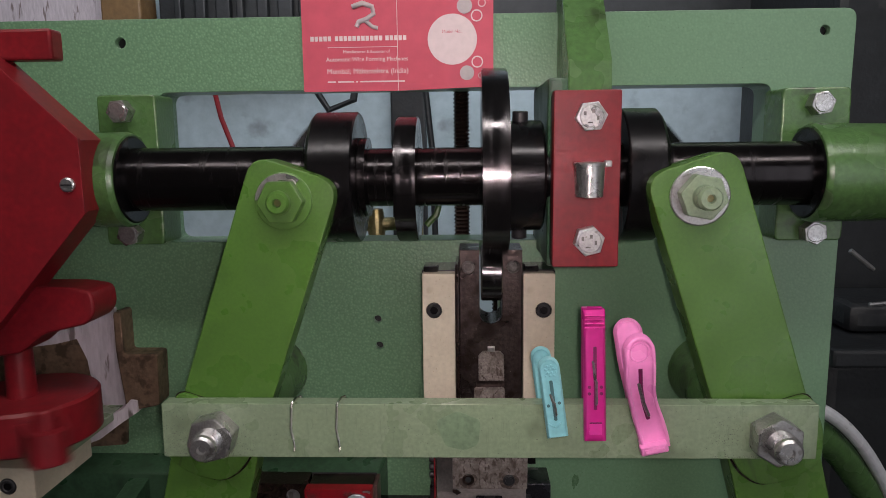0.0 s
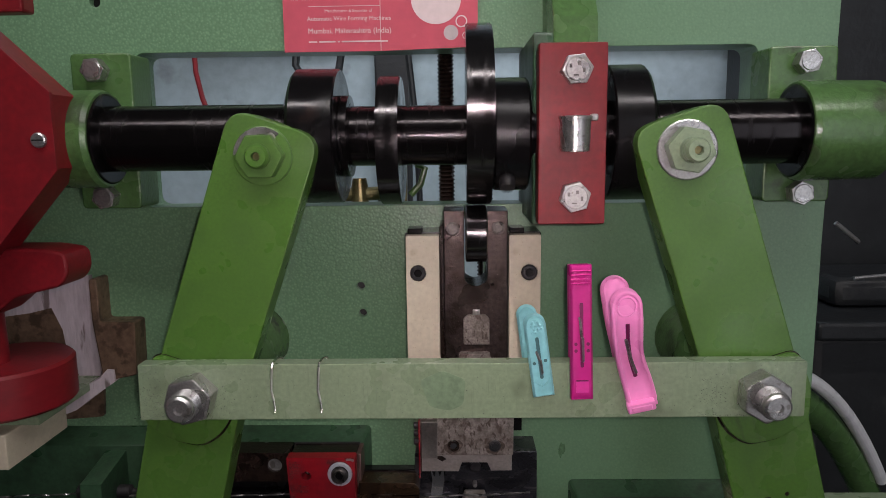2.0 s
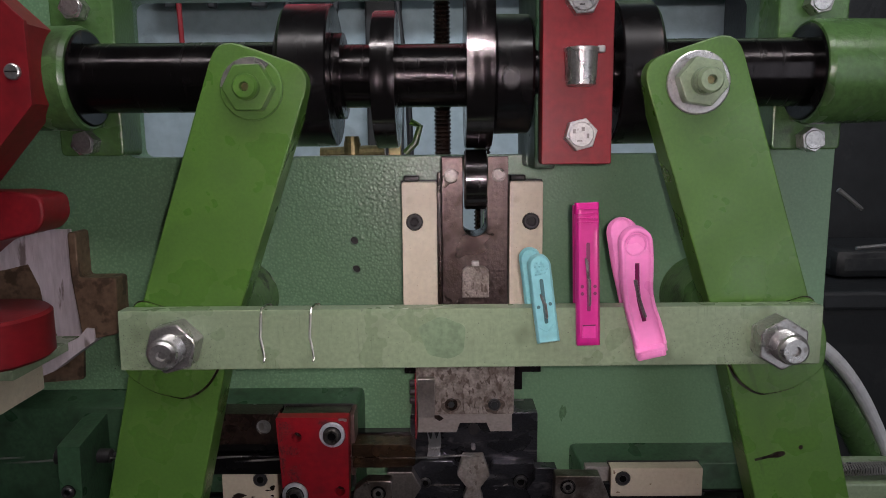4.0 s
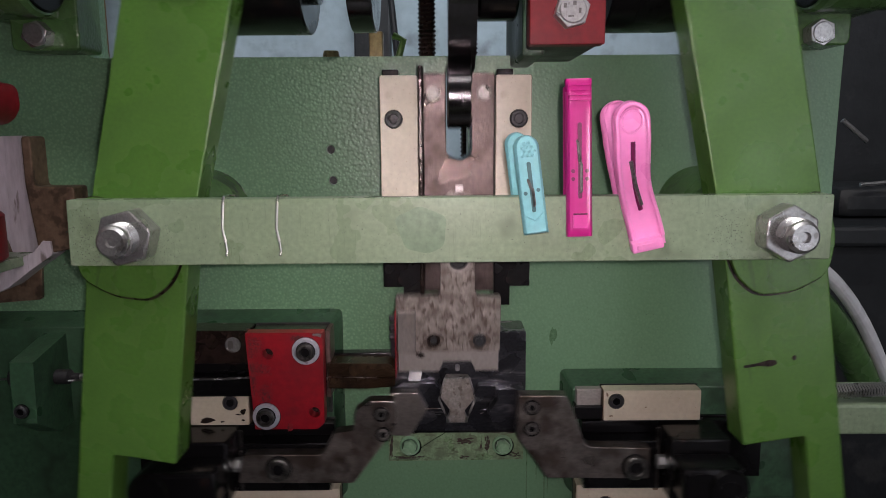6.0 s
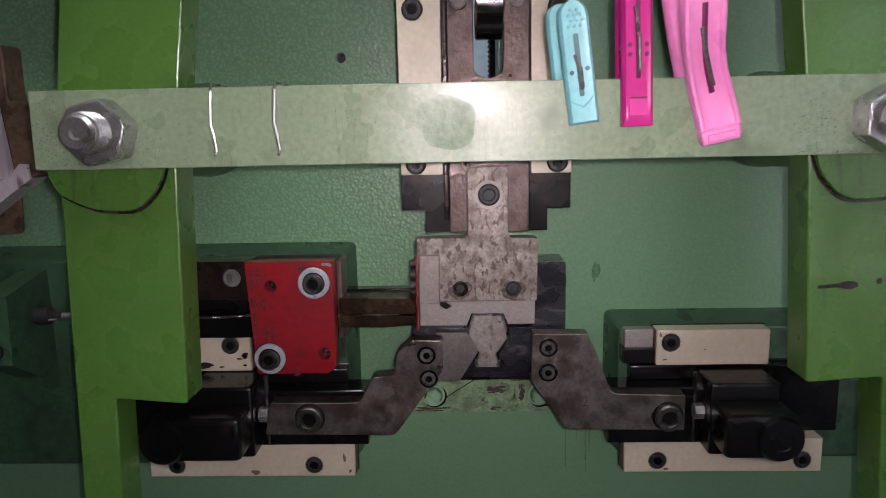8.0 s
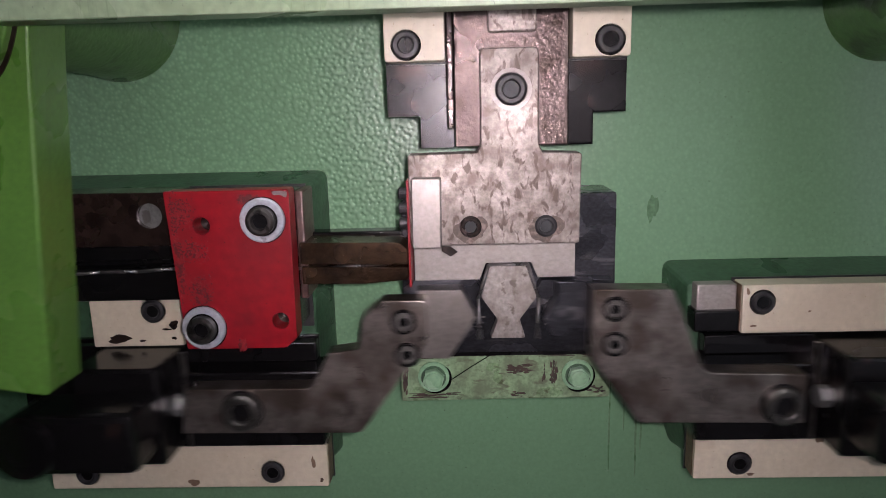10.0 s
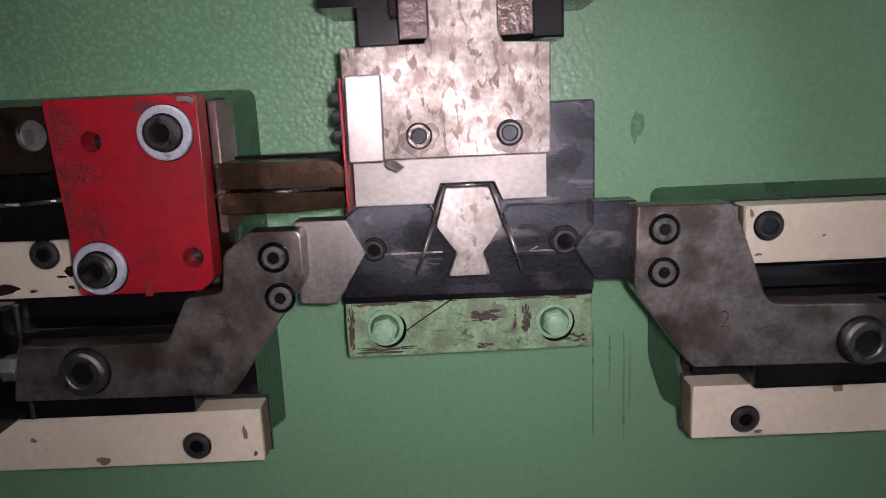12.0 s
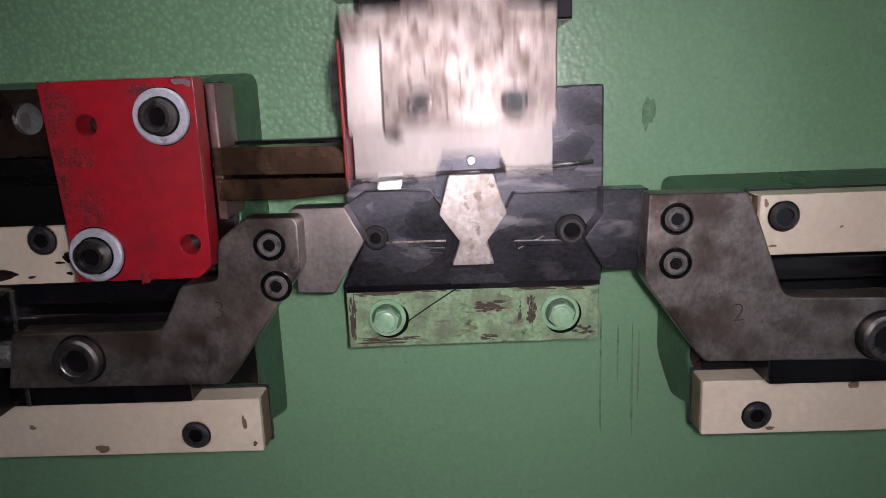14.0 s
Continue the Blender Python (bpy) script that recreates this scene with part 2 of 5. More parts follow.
DULL = material("dull_dark_steel", (0.12, 0.112, 0.105), 0.34, 0.9, 0.25, 0.002, 0.1, 0.001, (0.03, 0.027, 0.024), 0.005, 0.57)
SCREWFILM = material("brown_screw_film", (0.085, 0.062, 0.05), 0.4, 0.3, 0.3, 0.0012, 0.1, 0.001, (0.16, 0.125, 0.105), 0.003, 0.52, stain_soft=0.1)
# lit copy of the magenta: the foot recess's highlight put into the colour
FOOTPINK = material("lit_magenta_plastic", (0.66, 0.045, 0.30), 0.34, 0, 0.04, 0.004, 0.03, 0.002)
RUST = material("rusty_cut_steel", (0.20, 0.13, 0.085), 0.5, 0.4, 0.2, 0.004, 0.3, 0.003, (0.07, 0.045, 0.03), 0.014, 0.55)
BRASS = material("dull_brass", (0.22, 0.19, 0.09), 0.35, 0.8, 0.2, 0.003, 0.2, 0.002)
WIRE = material("bright_spring_wire", (0.7, 0.68, 0.64), 0.25, 1.0, 0.05, 0.003, 0.02, 0.001)
WOOD = material("brown_wood", (0.16, 0.09, 0.035), 0.6, 0, 0.15, 0.01, 0.2, 0.005)
LED = bpy.data.materials.new("led_glow")
LED.use_nodes = True
LED.node_tree.nodes["Principled BSDF"].inputs["Emission Color"].default_value = (1.0, 0.9, 0.88, 1)
LED.node_tree.nodes["Principled BSDF"].inputs["Emission Strength"].default_value = 4100
GUIDE = material("oily_bronze_steel", (0.055, 0.032, 0.020), 0.24, 0.7, 0.35, 0.002, 0.3, 0.0015, (0.014, 0.009, 0.007), 0.007, 0.5, speck=(0.42, 0.33, 0.24), smudge=((0.11, 0.062, 0.034), 0.010, 0.8))
REDDIRT = material("dirt_over_red_paint", (0.10, 0.011, 0.012), 0.5, 0, 0.3, 0.0012, 0.3, 0.0012, (0.22, 0.012, 0.016), 0.003, 0.5, speck=(0.02, 0.01, 0.01))
OILWIRE = material("oiled_spring_wire", (0.30, 0.285, 0.28), 0.3, 0.9, 0.1, 0.003, 0.02, 0.001)
WASHER = material("brushed_zinc_washer", (0.47, 0.49, 0.54), 0.38, 0.4, 0.12, 0.0012, 0.12, 0.001, (0.2, 0.2, 0.21), 0.004, 0.6, scratch=(0.3, 0.31, 0.33))
MAUVE = material("oily_brown_side", (0.10, 0.052, 0.045), 0.4, 0.2, 0.25, 0.003, 0.2, 0.002, (0.03, 0.016, 0.014), 0.006, 0.55)
OLDRUST = material("dark_flaking_rust", (0.05, 0.026, 0.02), 0.6, 0.1, 0.35, 0.001, 0.3, 0.001, (0.02, 0.012, 0.01), 0.003, 0.5)
BARDIRT = material("greasy_dirt_on_paint", (0.07, 0.085, 0.055), 0.5, 0, 0.3, 0.002, 0.2, 0.002)
BARSMEAR = material("dull_green_smear", (0.158, 0.238, 0.142), 0.45, 0, 0.15, 0.003, 0.2, 0.002)
SHINE = material("oil_wet_bright_steel", (0.9, 0.9, 0.92), 0.22, 1.0, 0.03, 0.004, 0.04, 0.002)
FLOORTRAY = material("galvanised_tray", (0.35, 0.36, 0.37), 0.4, 0.8, 0.1, 0.01, 0.1, 0.004)


# ---- mesh helpers ----
ORIGIN = {}


def thing(name, origin, label, category, group="", kind=""):
    ob = new(name)
    ob.empty_display_size = 0.02
    ob.matrix_world = pose(*origin)
    ORIGIN[ob] = Vector(origin)
    return tagged(ob, label, category, group, kind)


def part(name, bm, mat, parent=None, label="", smooth=True, crease=20):
    """Links a bmesh, given in world metres at the parent's rest place, as one mesh object."""
    base = ORIGIN.get(parent, Vector((0, 0, 0)))
    if base.length:
        bmesh.ops.translate(bm, verts=bm.verts, vec=-base)
    me = bpy.data.meshes.new(name)
    bm.to_mesh(me)
    bm.free()
    me.materials.append(mat)
    if smooth:
        me.polygons.foreach_set("use_smooth", [True] * len(me.polygons))
        me.set_sharp_from_angle(angle=radians(crease))
    ob = new(name, me)
    if parent is not None:
        ob.parent = parent
    ORIGIN[ob] = base
    if label:
        ob["label"] = label
    return ob


def stuff(ob):
    ob["kind"] = "stuff"
    return ob


def structure(name, bm, mat, label, category):
    return tagged(part(name, bm, mat), label, category, "", "structure")


def box(x0, x1, y0, y1, z0, z1, bevel=0.0008):
    bm = bmesh.new()
    bmesh.ops.create_cube(bm, size=1)
    for v in bm.verts:
        v.co = Vector(((x0 + x1) / 2 + v.co.x * (x1 - x0), (y0 + y1) / 2 + v.co.y * (y1 - y0), (z0 + z1) / 2 + v.co.z * (z1 - z0)))
    if bevel:
        bmesh.ops.bevel(bm, geom=bm.edges[:], offset=bevel, segments=2, affect="EDGES", profile=0.5)
    return bm


def rounded(points, radius, steps=5):
    """A closed outline with its corners rounded; radius is one number or one for each corner."""
    out, n = [], len(points)
    for i, p in enumerate(points):
        r = radius[i] if isinstance(radius, (list, tuple)) else radius
        p, a, b = Vector(p), Vector(points[i - 1]), Vector(points[(i + 1) % n])
        if r <= 0:
            out.append(tuple(p))
            continue
        u, w = (a - p), (b - p)
        cut = min(r, 0.45 * u.length, 0.45 * w.length)
        s, e = p + u.normalized() * cut, p + w.normalized() * cut
        for k in range(steps + 1):
            f = k / steps
            out.append(tuple((1 - f) ** 2 * s + 2 * f * (1 - f) * p + f * f * e))
    return out


def prism(points, y0, y1, bevel=0.0006, holes=(), axis="y"):
    """An outline in x and z, pushed from y0 (the face towards the camera) to y1, with its front edge bevelled.
    holes: (x, z, radius) or lists of points, cut right through."""
    bm = bmesh.new()
    loops = [[bm.verts.new((x, 0, z)) for x, z in points]]
    edges = [bm.edges.new((l[i], l[(i + 1) % len(l)])) for l in loops for i in range(len(l))]
    for hole in holes:
        outline = circle(*hole, 20) if isinstance(hole, tuple) else hole
        ring = [bm.verts.new((x, 0, z)) for x, z in outline]
        edges += [bm.edges.new((ring[i], ring[(i + 1) % len(ring)])) for i in range(len(ring))]
    if holes:
        bmesh.ops.triangle_fill(bm, edges=edges, use_beauty=True, use_dissolve=False, normal=(0, -1, 0))
    else:
        bm.faces.new(loops[0])
    bmesh.ops.recalc_face_normals(bm, faces=bm.faces)
    front = bm.faces[:]
    rim = [e for e in bm.edges if e.is_boundary]
    made = bmesh.ops.extrude_face_region(bm, geom=front)
    back = [v for v in made["geom"] if isinstance(v, bmesh.types.BMVert)]
    for v in bm.verts:
        v.co.y = y0
    for v in back:
        v.co.y = y1
    bmesh.ops.recalc_face_normals(bm, faces=bm.faces)
    bevel *= 0.6
    if bevel:
        sharp = [e for e in bm.edges if len(e.link_faces) == 2 and e.calc_face_angle(0) > 1.2 and all(abs(v.co.y - y0) < 1e-6 for v in e.verts)]
        bmesh.ops.bevel(bm, geom=sharp, offset=bevel, segments=2, affect="EDGES", profile=0.5, clamp_overlap=True)
    bmesh.ops.triangulate(bm, faces=[f for f in bm.faces if len(f.verts) > 4], ngon_method="EAR_CLIP")
    if axis == "x":
        for v in bm.verts:
            v.co = Vector((v.co.y, v.co.x, v.co.z))
        bmesh.ops.recalc_face_normals(bm, faces=bm.faces)
    return bm


def lathe(profile, place, axis, segments=40):
    """Turns (along, radius) pairs about an axis through place."""
    bm = bmesh.new()
    rings = []
    for a, r in profile:
        ring = []
        for k in range(segments):
            c, s = math.cos(k * math.tau / segments), math.sin(k * math.tau / segments)
            co = {"x": (a, r * c, r * s), "y": (r * c, a, r * s), "z": (r * c, r * s, a)}[axis]
            ring.append(bm.verts.new(Vector(place) + Vector(co)))
        rings.append(ring)
    for one, two in zip(rings, rings[1:]):
        for k in range(segments):
            bm.faces.new((one[k], one[(k + 1) % segments], two[(k + 1) % segments], two[k]))
    bm.faces.new(rings[0])
    bm.faces.new(rings[-1])
    bmesh.ops.recalc_face_normals(bm, faces=bm.faces)
    return bm


def tube(inner, outer, z0, z1, segments=32):
    """A short open tube about z."""
    bm, rings = bmesh.new(), []
    for r, z in ((inner, z0), (inner, z1), (outer, z1), (outer, z0)):
        rings.append([bm.verts.new((r * math.cos(k * math.tau / segments), r * math.sin(k * math.tau / segments), z)) for k in range(segments)])
    for one, two in zip(rings, rings[1:] + rings[:1]):
        for k in range(segments):
            bm.faces.new((one[k], one[(k + 1) % segments], two[(k + 1) % segments], two[k]))
    bmesh.ops.recalc_face_normals(bm, faces=bm.faces)
    return bm


def drafted(front, base, radius, y0, y1):
    """A cast boss: its face at y0, spreading to a wider foot at y1."""
    bm = bmesh.new()
    one = [bm.verts.new((x, y0, z)) for x, z in rounded(front, radius, 4)]
    two = [bm.verts.new((x, y1, z)) for x, z in rounded(base, radius * 1.6, 4)]
    bm.faces.new(one)
    for k in range(len(one)):
        bm.faces.new((one[k], one[(k + 1) % len(one)], two[(k + 1) % len(two)], two[k]))
    bmesh.ops.recalc_face_normals(bm, faces=bm.faces)
    rim = [e for e in bm.edges if all(abs(v.co.y - y0) < 1e-6 for v in e.verts)]
    bmesh.ops.bevel(bm, geom=rim, offset=0.0014, segments=3, affect="EDGES", profile=0.5)
    return bm


def smear(x, z, rx, rz, count, y, lean=0.0):
    """A streaky patch of many thin slivers that lie along x, leaning by a slope, on the face at y."""
    pieces = []
    for _ in range(count):
        cx, cz = x + rx * random.uniform(-0.7, 0.7), z + rz * random.uniform(-0.9, 0.9)
        half = rx * random.uniform(0.12, 0.45) * (1 - 0.5 * abs(cz - z) / rz)
        tall = rz * random.uniform(0.10, 0.26)
        pts = [(a, b + lean * (a - x)) for a, b in blot(cx, cz, half, tall, 14, 0.45)]
        pieces.append(prism(pts, y - 0.0001 - 0.00012 * random.random(), y + 0.0002, 0))
    return joined(*pieces)


def rod(points, radius, segments=10):
    """A bent round wire or hose through the points."""
    bm = bmesh.new()
    pts = [Vector(p) for p in points]
    rings, side = [], None
    for i, p in enumerate(pts):
        d = (pts[min(i + 1, len(pts) - 1)] - pts[max(i - 1, 0)]).normalized()
        if side is None:
            side = d.orthogonal().normalized()
        side = (side - d * side.dot(d)).normalized()
        up = d.cross(side)
        rings.append([bm.verts.new(p + radius * (side * math.cos(k * math.tau / segments) + up * math.sin(k * math.tau / segments))) for k in range(segments)])
    for one, two in zip(rings, rings[1:]):
        for k in range(segments):
            bm.faces.new((one[k], one[(k + 1) % segments], two[(k + 1) % segments], two[k]))
    bm.faces.new(rings[0])
    bm.faces.new(rings[-1])
    bmesh.ops.recalc_face_normals(bm, faces=bm.faces)
    return bm


def joined(*bms):
    out = bmesh.new()
    for bm in bms:
        me = bpy.data.meshes.new("piece")
        bm.to_mesh(me)
        bm.free()
        out.from_mesh(me)
        bpy.data.meshes.remove(me)
    return out


def hexagon(x, z, across, turn=0.0):
    r = across / math.sqrt(3)
    return [(x + r * math.cos(turn + k * math.pi / 3), z + r * math.sin(turn + k * math.pi / 3)) for k in range(6)]


def circle(x, z, r, n=28):
    return [(x + r * math.cos(k * math.tau / n), z + r * math.sin(k * math.tau / n)) for k in range(n)]


def socket_screw(parent, x, y, z, r=0.0052, mat=None, tall=0.004, name="socket_screw"):
    """A cap screw whose head rises from the face at y towards the camera, with its hexagon socket and oil in it."""
    c = min(0.0009, tall * 0.5)
    bm = lathe([(0.0003, r + 0.0003), (0.0, r), (-tall + c, r), (-tall + c * 0.3, r - c * 0.7), (-tall, r - c * 1.1), (-tall, r * 0.62), (-tall + 0.0004, r * 0.56), (-tall * 0.35, r * 0.52), (-tall * 0.3, 0.0002)], (x, y, z), "y", 28)
    screw = part(name, bm, mat or SCREW, parent)
    part("socket", prism(hexagon(x, z, r * 0.98, x * 90), y - tall * 0.45, y - tall * 0.2, 0), DARK if parent.name == "ram" else BLACK, screw)
    # dark ring that marks the gap round the head
    part("dark_ring", lathe([(0.0002, r * 1.13), (-0.0002, r * 1.1), (-0.0002, r * 0.9)], (x, y, z), "y", 28), BLACK, screw)
    return screw


def blot(x, z, rx, rz, n=26, rough=0.28):
    """The ragged outline of a stain, centred on x, z: a few slow waves and a little fine raggedness."""
    waves = [(k, random.random() * math.tau, rough * 0.9 / k) for k in (2, 3, 5, 7)]
    out = []
    for i in range(n):
        a = math.tau * i / n
        f = 1 + sum(w * math.sin(k * a + p) for k, p, w in waves) + rough * random.uniform(-0.12, 0.12)
        out.append((x + rx * f * math.cos(a), z + rz * f * math.sin(a)))
    return out


def flecks(x, z, rx, rz, count, y, size=0.0006, edge=(-9, 9)):
    """Many small flecks of dirt or rust lying thickest about x, z, on the face at y."""
    bm = bmesh.new()
    for _ in range(count):
        cx, cz, r = random.gauss(x, rx * 0.5), random.gauss(z, rz * 0.5), size * random.uniform(0.3, 1.5)
        if abs(cx - x) > rx or abs(cz - z) > rz or not edge[0] + 2 * r < cx < edge[1] - 2 * r:
            continue
        sx, sz = random.uniform(0.6, 1.5), random.uniform(0.6, 1.5)
        lift = random.uniform(0.00006, 0.00016)
        ring = [bm.verts.new((cx + r * sx * random.uniform(0.6, 1.3) * math.cos(a), y - lift, cz + r * sz * random.uniform(0.6, 1.3) * math.sin(a))) for a in (math.tau * k / 9 for k in range(9))]
        foot = [bm.verts.new((v.co.x, y + 0.0002, v.co.z)) for v in ring]
        bm.faces.new(ring)
        for k in range(9):
            bm.faces.new((ring[k], foot[k], foot[(k + 1) % 9], ring[(k + 1) % 9]))
    bmesh.ops.recalc_face_normals(bm, faces=bm.faces)
    return bm


def hex_bolt(parent, x, y, z, across=0.013, tall=0.006, mat=None, turn=0.3, name="hex_bolt", washer=0.0):
    bms = [prism(hexagon(x, z, across, turn), y - tall, y, 0.0008), lathe([(-tall, across * 0.44), (-tall - 0.0005, across * 0.4)], (x, y, z), "y", 24)]
    if washer:
        bms.append(lathe([(0.0003, washer), (-0.0012, washer), (-0.0016, washer - 0.0005)], (x, y, z), "y", 32))
    return part(name, joined(*bms), mat or ZINC, parent)


# ---- the place ----
PLATE_Y = 0.600
structure("floor", box(-3, 3, -2.5, 1.32, -0.1, 0.0, 0), FLOOR, "oil-stained grey concrete workshop floor", "floor")
structure("ceiling", box(-3, 3, -2.5, 1.32, 3.0, 3.1, 0), CEIL, "plain grey workshop ceiling", "ceiling")
structure("wall_north", box(-3.1, 3.1, 1.32, 1.42, -0.1, 3.1, 0), WALL, "pale blue painted wall with dark stains", "wall")
structure("wall_south", box(-3.1, 3.1, -2.6, -2.5, -0.1, 3.1, 0), CEIL, "plain grey workshop wall", "wall")
structure("wall_west", box(-3.1, -3.0, -2.5, 1.32, -0.1, 3.1, 0), CEIL, "plain grey workshop wall", "wall")
structure("wall_east", box(3.0, 3.1, -2.5, 1.32, -0.1, 3.1, 0), CEIL, "plain grey workshop wall", "wall")

# the machine's cast frame
frame_thing = thing("machine_frame", (0, 0.62, 0.0), "green hammered-paint cast frame of a wire forming machine", "machine frame")
window = rounded([(-0.196, 1.333), (0.2545, 1.333), (0.2545, 1.4455), (-0.196, 1.4455)], 0.008)
taps = [(-0.0355, 1.2715, 0.003), (-0.0345, 1.2505, 0.003), (-0.2215, 1.482, 0.004), (0.2895, 1.482, 0.0035)]
outline = rounded([(-0.48, 0.9), (0.309, 0.9), (0.309, 1.3), (0.311, 1.497), (-0.285, 1.499), (-0.48, 1.499)], [0, 0, 0, 0.008, 0, 0])
part("front_plate", prism(outline, PLATE_Y, PLATE_Y + 0.032, 0.0025, holes=[window, [(0.0435, 1.215), (0.0583, 1.215), (0.0583, 1.322), (0.0435, 1.322)]] + taps), CAST, frame_thing)
# black discs put the shade inside the tapped holes into the colour
for x, z, r in taps:
    part("hole_shade", lathe([(0.0062, r * 1.02), (0.0063, 0.0002)], (x, PLATE_Y, z), "y", 20), SCREW, frame_thing)
# both bosses take the dark green: flank shade put into the colour
part("left_boss", drafted([(-0.48, 1.0240), (-0.0350, 1.0240), (-0.0350, 1.1545), (-0.48, 1.1545)], [(-0.48, 1.0195), (-0.0302, 1.0195), (-0.0302, 1.1612), (-0.48, 1.1612)], 0.003, 0.577, PLATE_Y + 0.003), FLANK, frame_thing, "greasy cast boss, its flank shade put into the colour")
part("right_boss", drafted([(0.1345, 1.0262), (0.305, 1.0262), (0.305, 1.1092), (0.1285, 1.1092), (0.1285, 1.0450)], [(0.1305, 1.0212), (0.3085, 1.0212), (0.3085, 1.1155), (0.1234, 1.1155), (0.1234, 1.0430)], 0.003, 0.577, PLATE_Y + 0.003), FLANK, frame_thing, "greasy cast boss, its flank shade put into the colour")
for x, z, tall in ((0.1010, 1.0330, 0.024), (0.1140, 1.0290, 0.026), (0.1165, 1.0350, 0.018), (0.1080, 1.0420, 0.012)):
    part("oil_run", prism(blot(x, z, 0.0005, tall, 22, 0.25), PLATE_Y - 0.00012, PLATE_Y + 0.0002, 0), RUNS, frame_thing, "thin run of dried oil")
part("oil_stain", prism(blot(0.1185, 1.1395, 0.0024, 0.0062, 26, 0.4), PLATE_Y - 0.00012, PLATE_Y + 0.0002, 0), RUNS, frame_thing, "faint oil stain on the paint")
part("oil_stain", prism([(0.1300, 1.0600), (0.1370, 1.0600), (0.1370, 1.0290), (0.1362, 1.0285), (0.1345, 1.0330), (0.1320, 1.0430), (0.1298, 1.0490)], 0.5767, 0.5772, 0), BROWN, frame_thing, "brown oil dried on the boss")
part("bearing_rib", prism([(PLATE_Y + 0.01, 1.513), (0.585, 1.513), (0.541, 1.457), (0.538, 1.43), (PLATE_Y + 0.01, 1.43)], 0.1005, 0.1285, 0.002, axis="x"), HOUSE, frame_thing, "green wedge-shaped cast rib")
part("pedestal", box(-0.45, 0.3, 0.64, 1.0, 0.0, 0.93, 0.01), CAST, frame_thing)
part("leg_panel", box(-0.48, 0.309, 0.605, 0.63, 0.0, 0.9, 0.003), CAST, frame_thing)
for x in (-0.1205, 0.2165):
    part("pivot_boss", lathe([(0.004, 0.029), (-0.012, 0.027), (-0.075, 0.024), (-0.086, 0.022)], (x, PLATE_Y, 1.2305), "y", 48), HOUSE, frame_thing)
# web in the same darkened green
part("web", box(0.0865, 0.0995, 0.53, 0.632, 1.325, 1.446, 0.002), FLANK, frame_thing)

# bearing blocks that carry the camshaft
AX_Y, AX_Z = 0.547, 1.3835


def bearing(name, x0, x1, fx0, fx1, z0, z1, bolts, label):
    b = thing(name, ((x0 + x1) / 2, PLATE_Y, AX_Z), label, "bearing block", "bearing blocks")
    # flange and saddle in darker green: the shadow on them put into the colour
    part("flange", prism(rounded([(fx0, z0), (fx1, z0), (fx1, z1), (fx0, z1)], 0.004), 0.572, PLATE_Y + 0.002, 0.002), HOUSE, b)
    far, near, out = (x0, x1, 1) if x0 < 0 else (x1, x0, -1)
    part("housing", lathe([(far + out * 0.004, 0.012), (far, 0.027), (far + out * 0.004, 0.0315), (near - out * 0.003, 0.0325), (near, 0.031), (near + out * 0.0005, 0.0265), (near - out * 0.004, 0.026), (near - out * 0.004, 0.01)], (0, AX_Y, AX_Z), "x", 56), HOUSE, b)
    part("saddle", box(x0 + 0.004, x1 - 0.004, AX_Y, 0.595, AX_Z - 0.03, AX_Z + 0.03, 0.003), HOUSE, b)
    end, out = (x1, 1) if x0 < 0 else (x0, -1)
    # black seal, widened to put the end face's shade into its colour
    part("seal_and_shade_ring", lathe([(end - out * 0.004, 0.0262), (end + out * 0.0008, 0.0298), (end + out * 0.0016, 0.0285), (end + out * 0.0012, 0.0220)], (0, AX_Y, AX_Z), "x", 48), BLACK, b)
    for x, z in bolts:
        hex_bolt(b, x, 0.572, z, 0.0145, 0.010, ZINC, random.random())
    return b


bearing("bearing_block", -0.245, -0.1930, -0.2285, -0.186, 1.335, 1.4425, [(-0.209, 1.4305), (-0.2085, 1.3435)], "green bearing block with two zinc bolts at the shaft end")
bearing("bearing_block", 0.2575, 0.312, 0.251, 0.297, 1.335, 1.4405, [(0.274, 1.4295), (0.2745, 1.3415)], "green bearing block closing the camshaft end")

# centre bearing with its red cap
cap = thing("middle_bearing", (0.108, 0.515, AX_Z), "dull red steel bearing cap with two stamped bolts", "bearing")
part("block", box(0.0885, 0.127, 0.516, 0.60, 1.3285, 1.436, 0.002), SCREW, cap)
part("plate", prism(rounded([(0.0878, 1.3285), (0.1285, 1.3285), (0.1285, 1.4365), (0.0878, 1.4365)], 0.0015), 0.507, 0.5165, 0.001), REDCAP, cap)
for z, a in ((1.4205, 0.1), (1.3455, 0.25)):
    b = hex_bolt(cap, 0.1095, 0.507, z, 0.0165, 0.0075, ZINC, a)
    for dx, dz, w, h in ((-0.0042, 0.0018, 0.0016, 0.0024), (0.0008, 0.0030, 0.0018, 0.0022), (0.0036, -0.0008, 0.0014, 0.0026), (-0.0010, -0.0036, 0.0030, 0.0008)):
        part("stamp_mark", box(0.1095 + dx - w / 2, 0.1095 + dx + w / 2, 0.49885, 0.4992, z + dz - h / 2, z + dz + h / 2, 0), HEAD, b)
oil = part("oil_cup", lathe([(-0.011, 0.0075), (-0.0105, 0.0085), (0.0078, 0.009), (0.008, 0.0096), (0.0095, 0.0098), (0.010, 0.009), (0.0104, 0.0002)], (0.1085, 0.4985, 1.3835), "z", 36), ZINC, cap, "nickel-plated spring-lid oil cup")
part("hinge", box(0.117, 0.1215, 0.496, 0.501, 1.3905, 1.3945, 0.001), ZINC, oil)

# ---- the camshaft ----
PERIOD, FIRST = 0.5157, 0.25


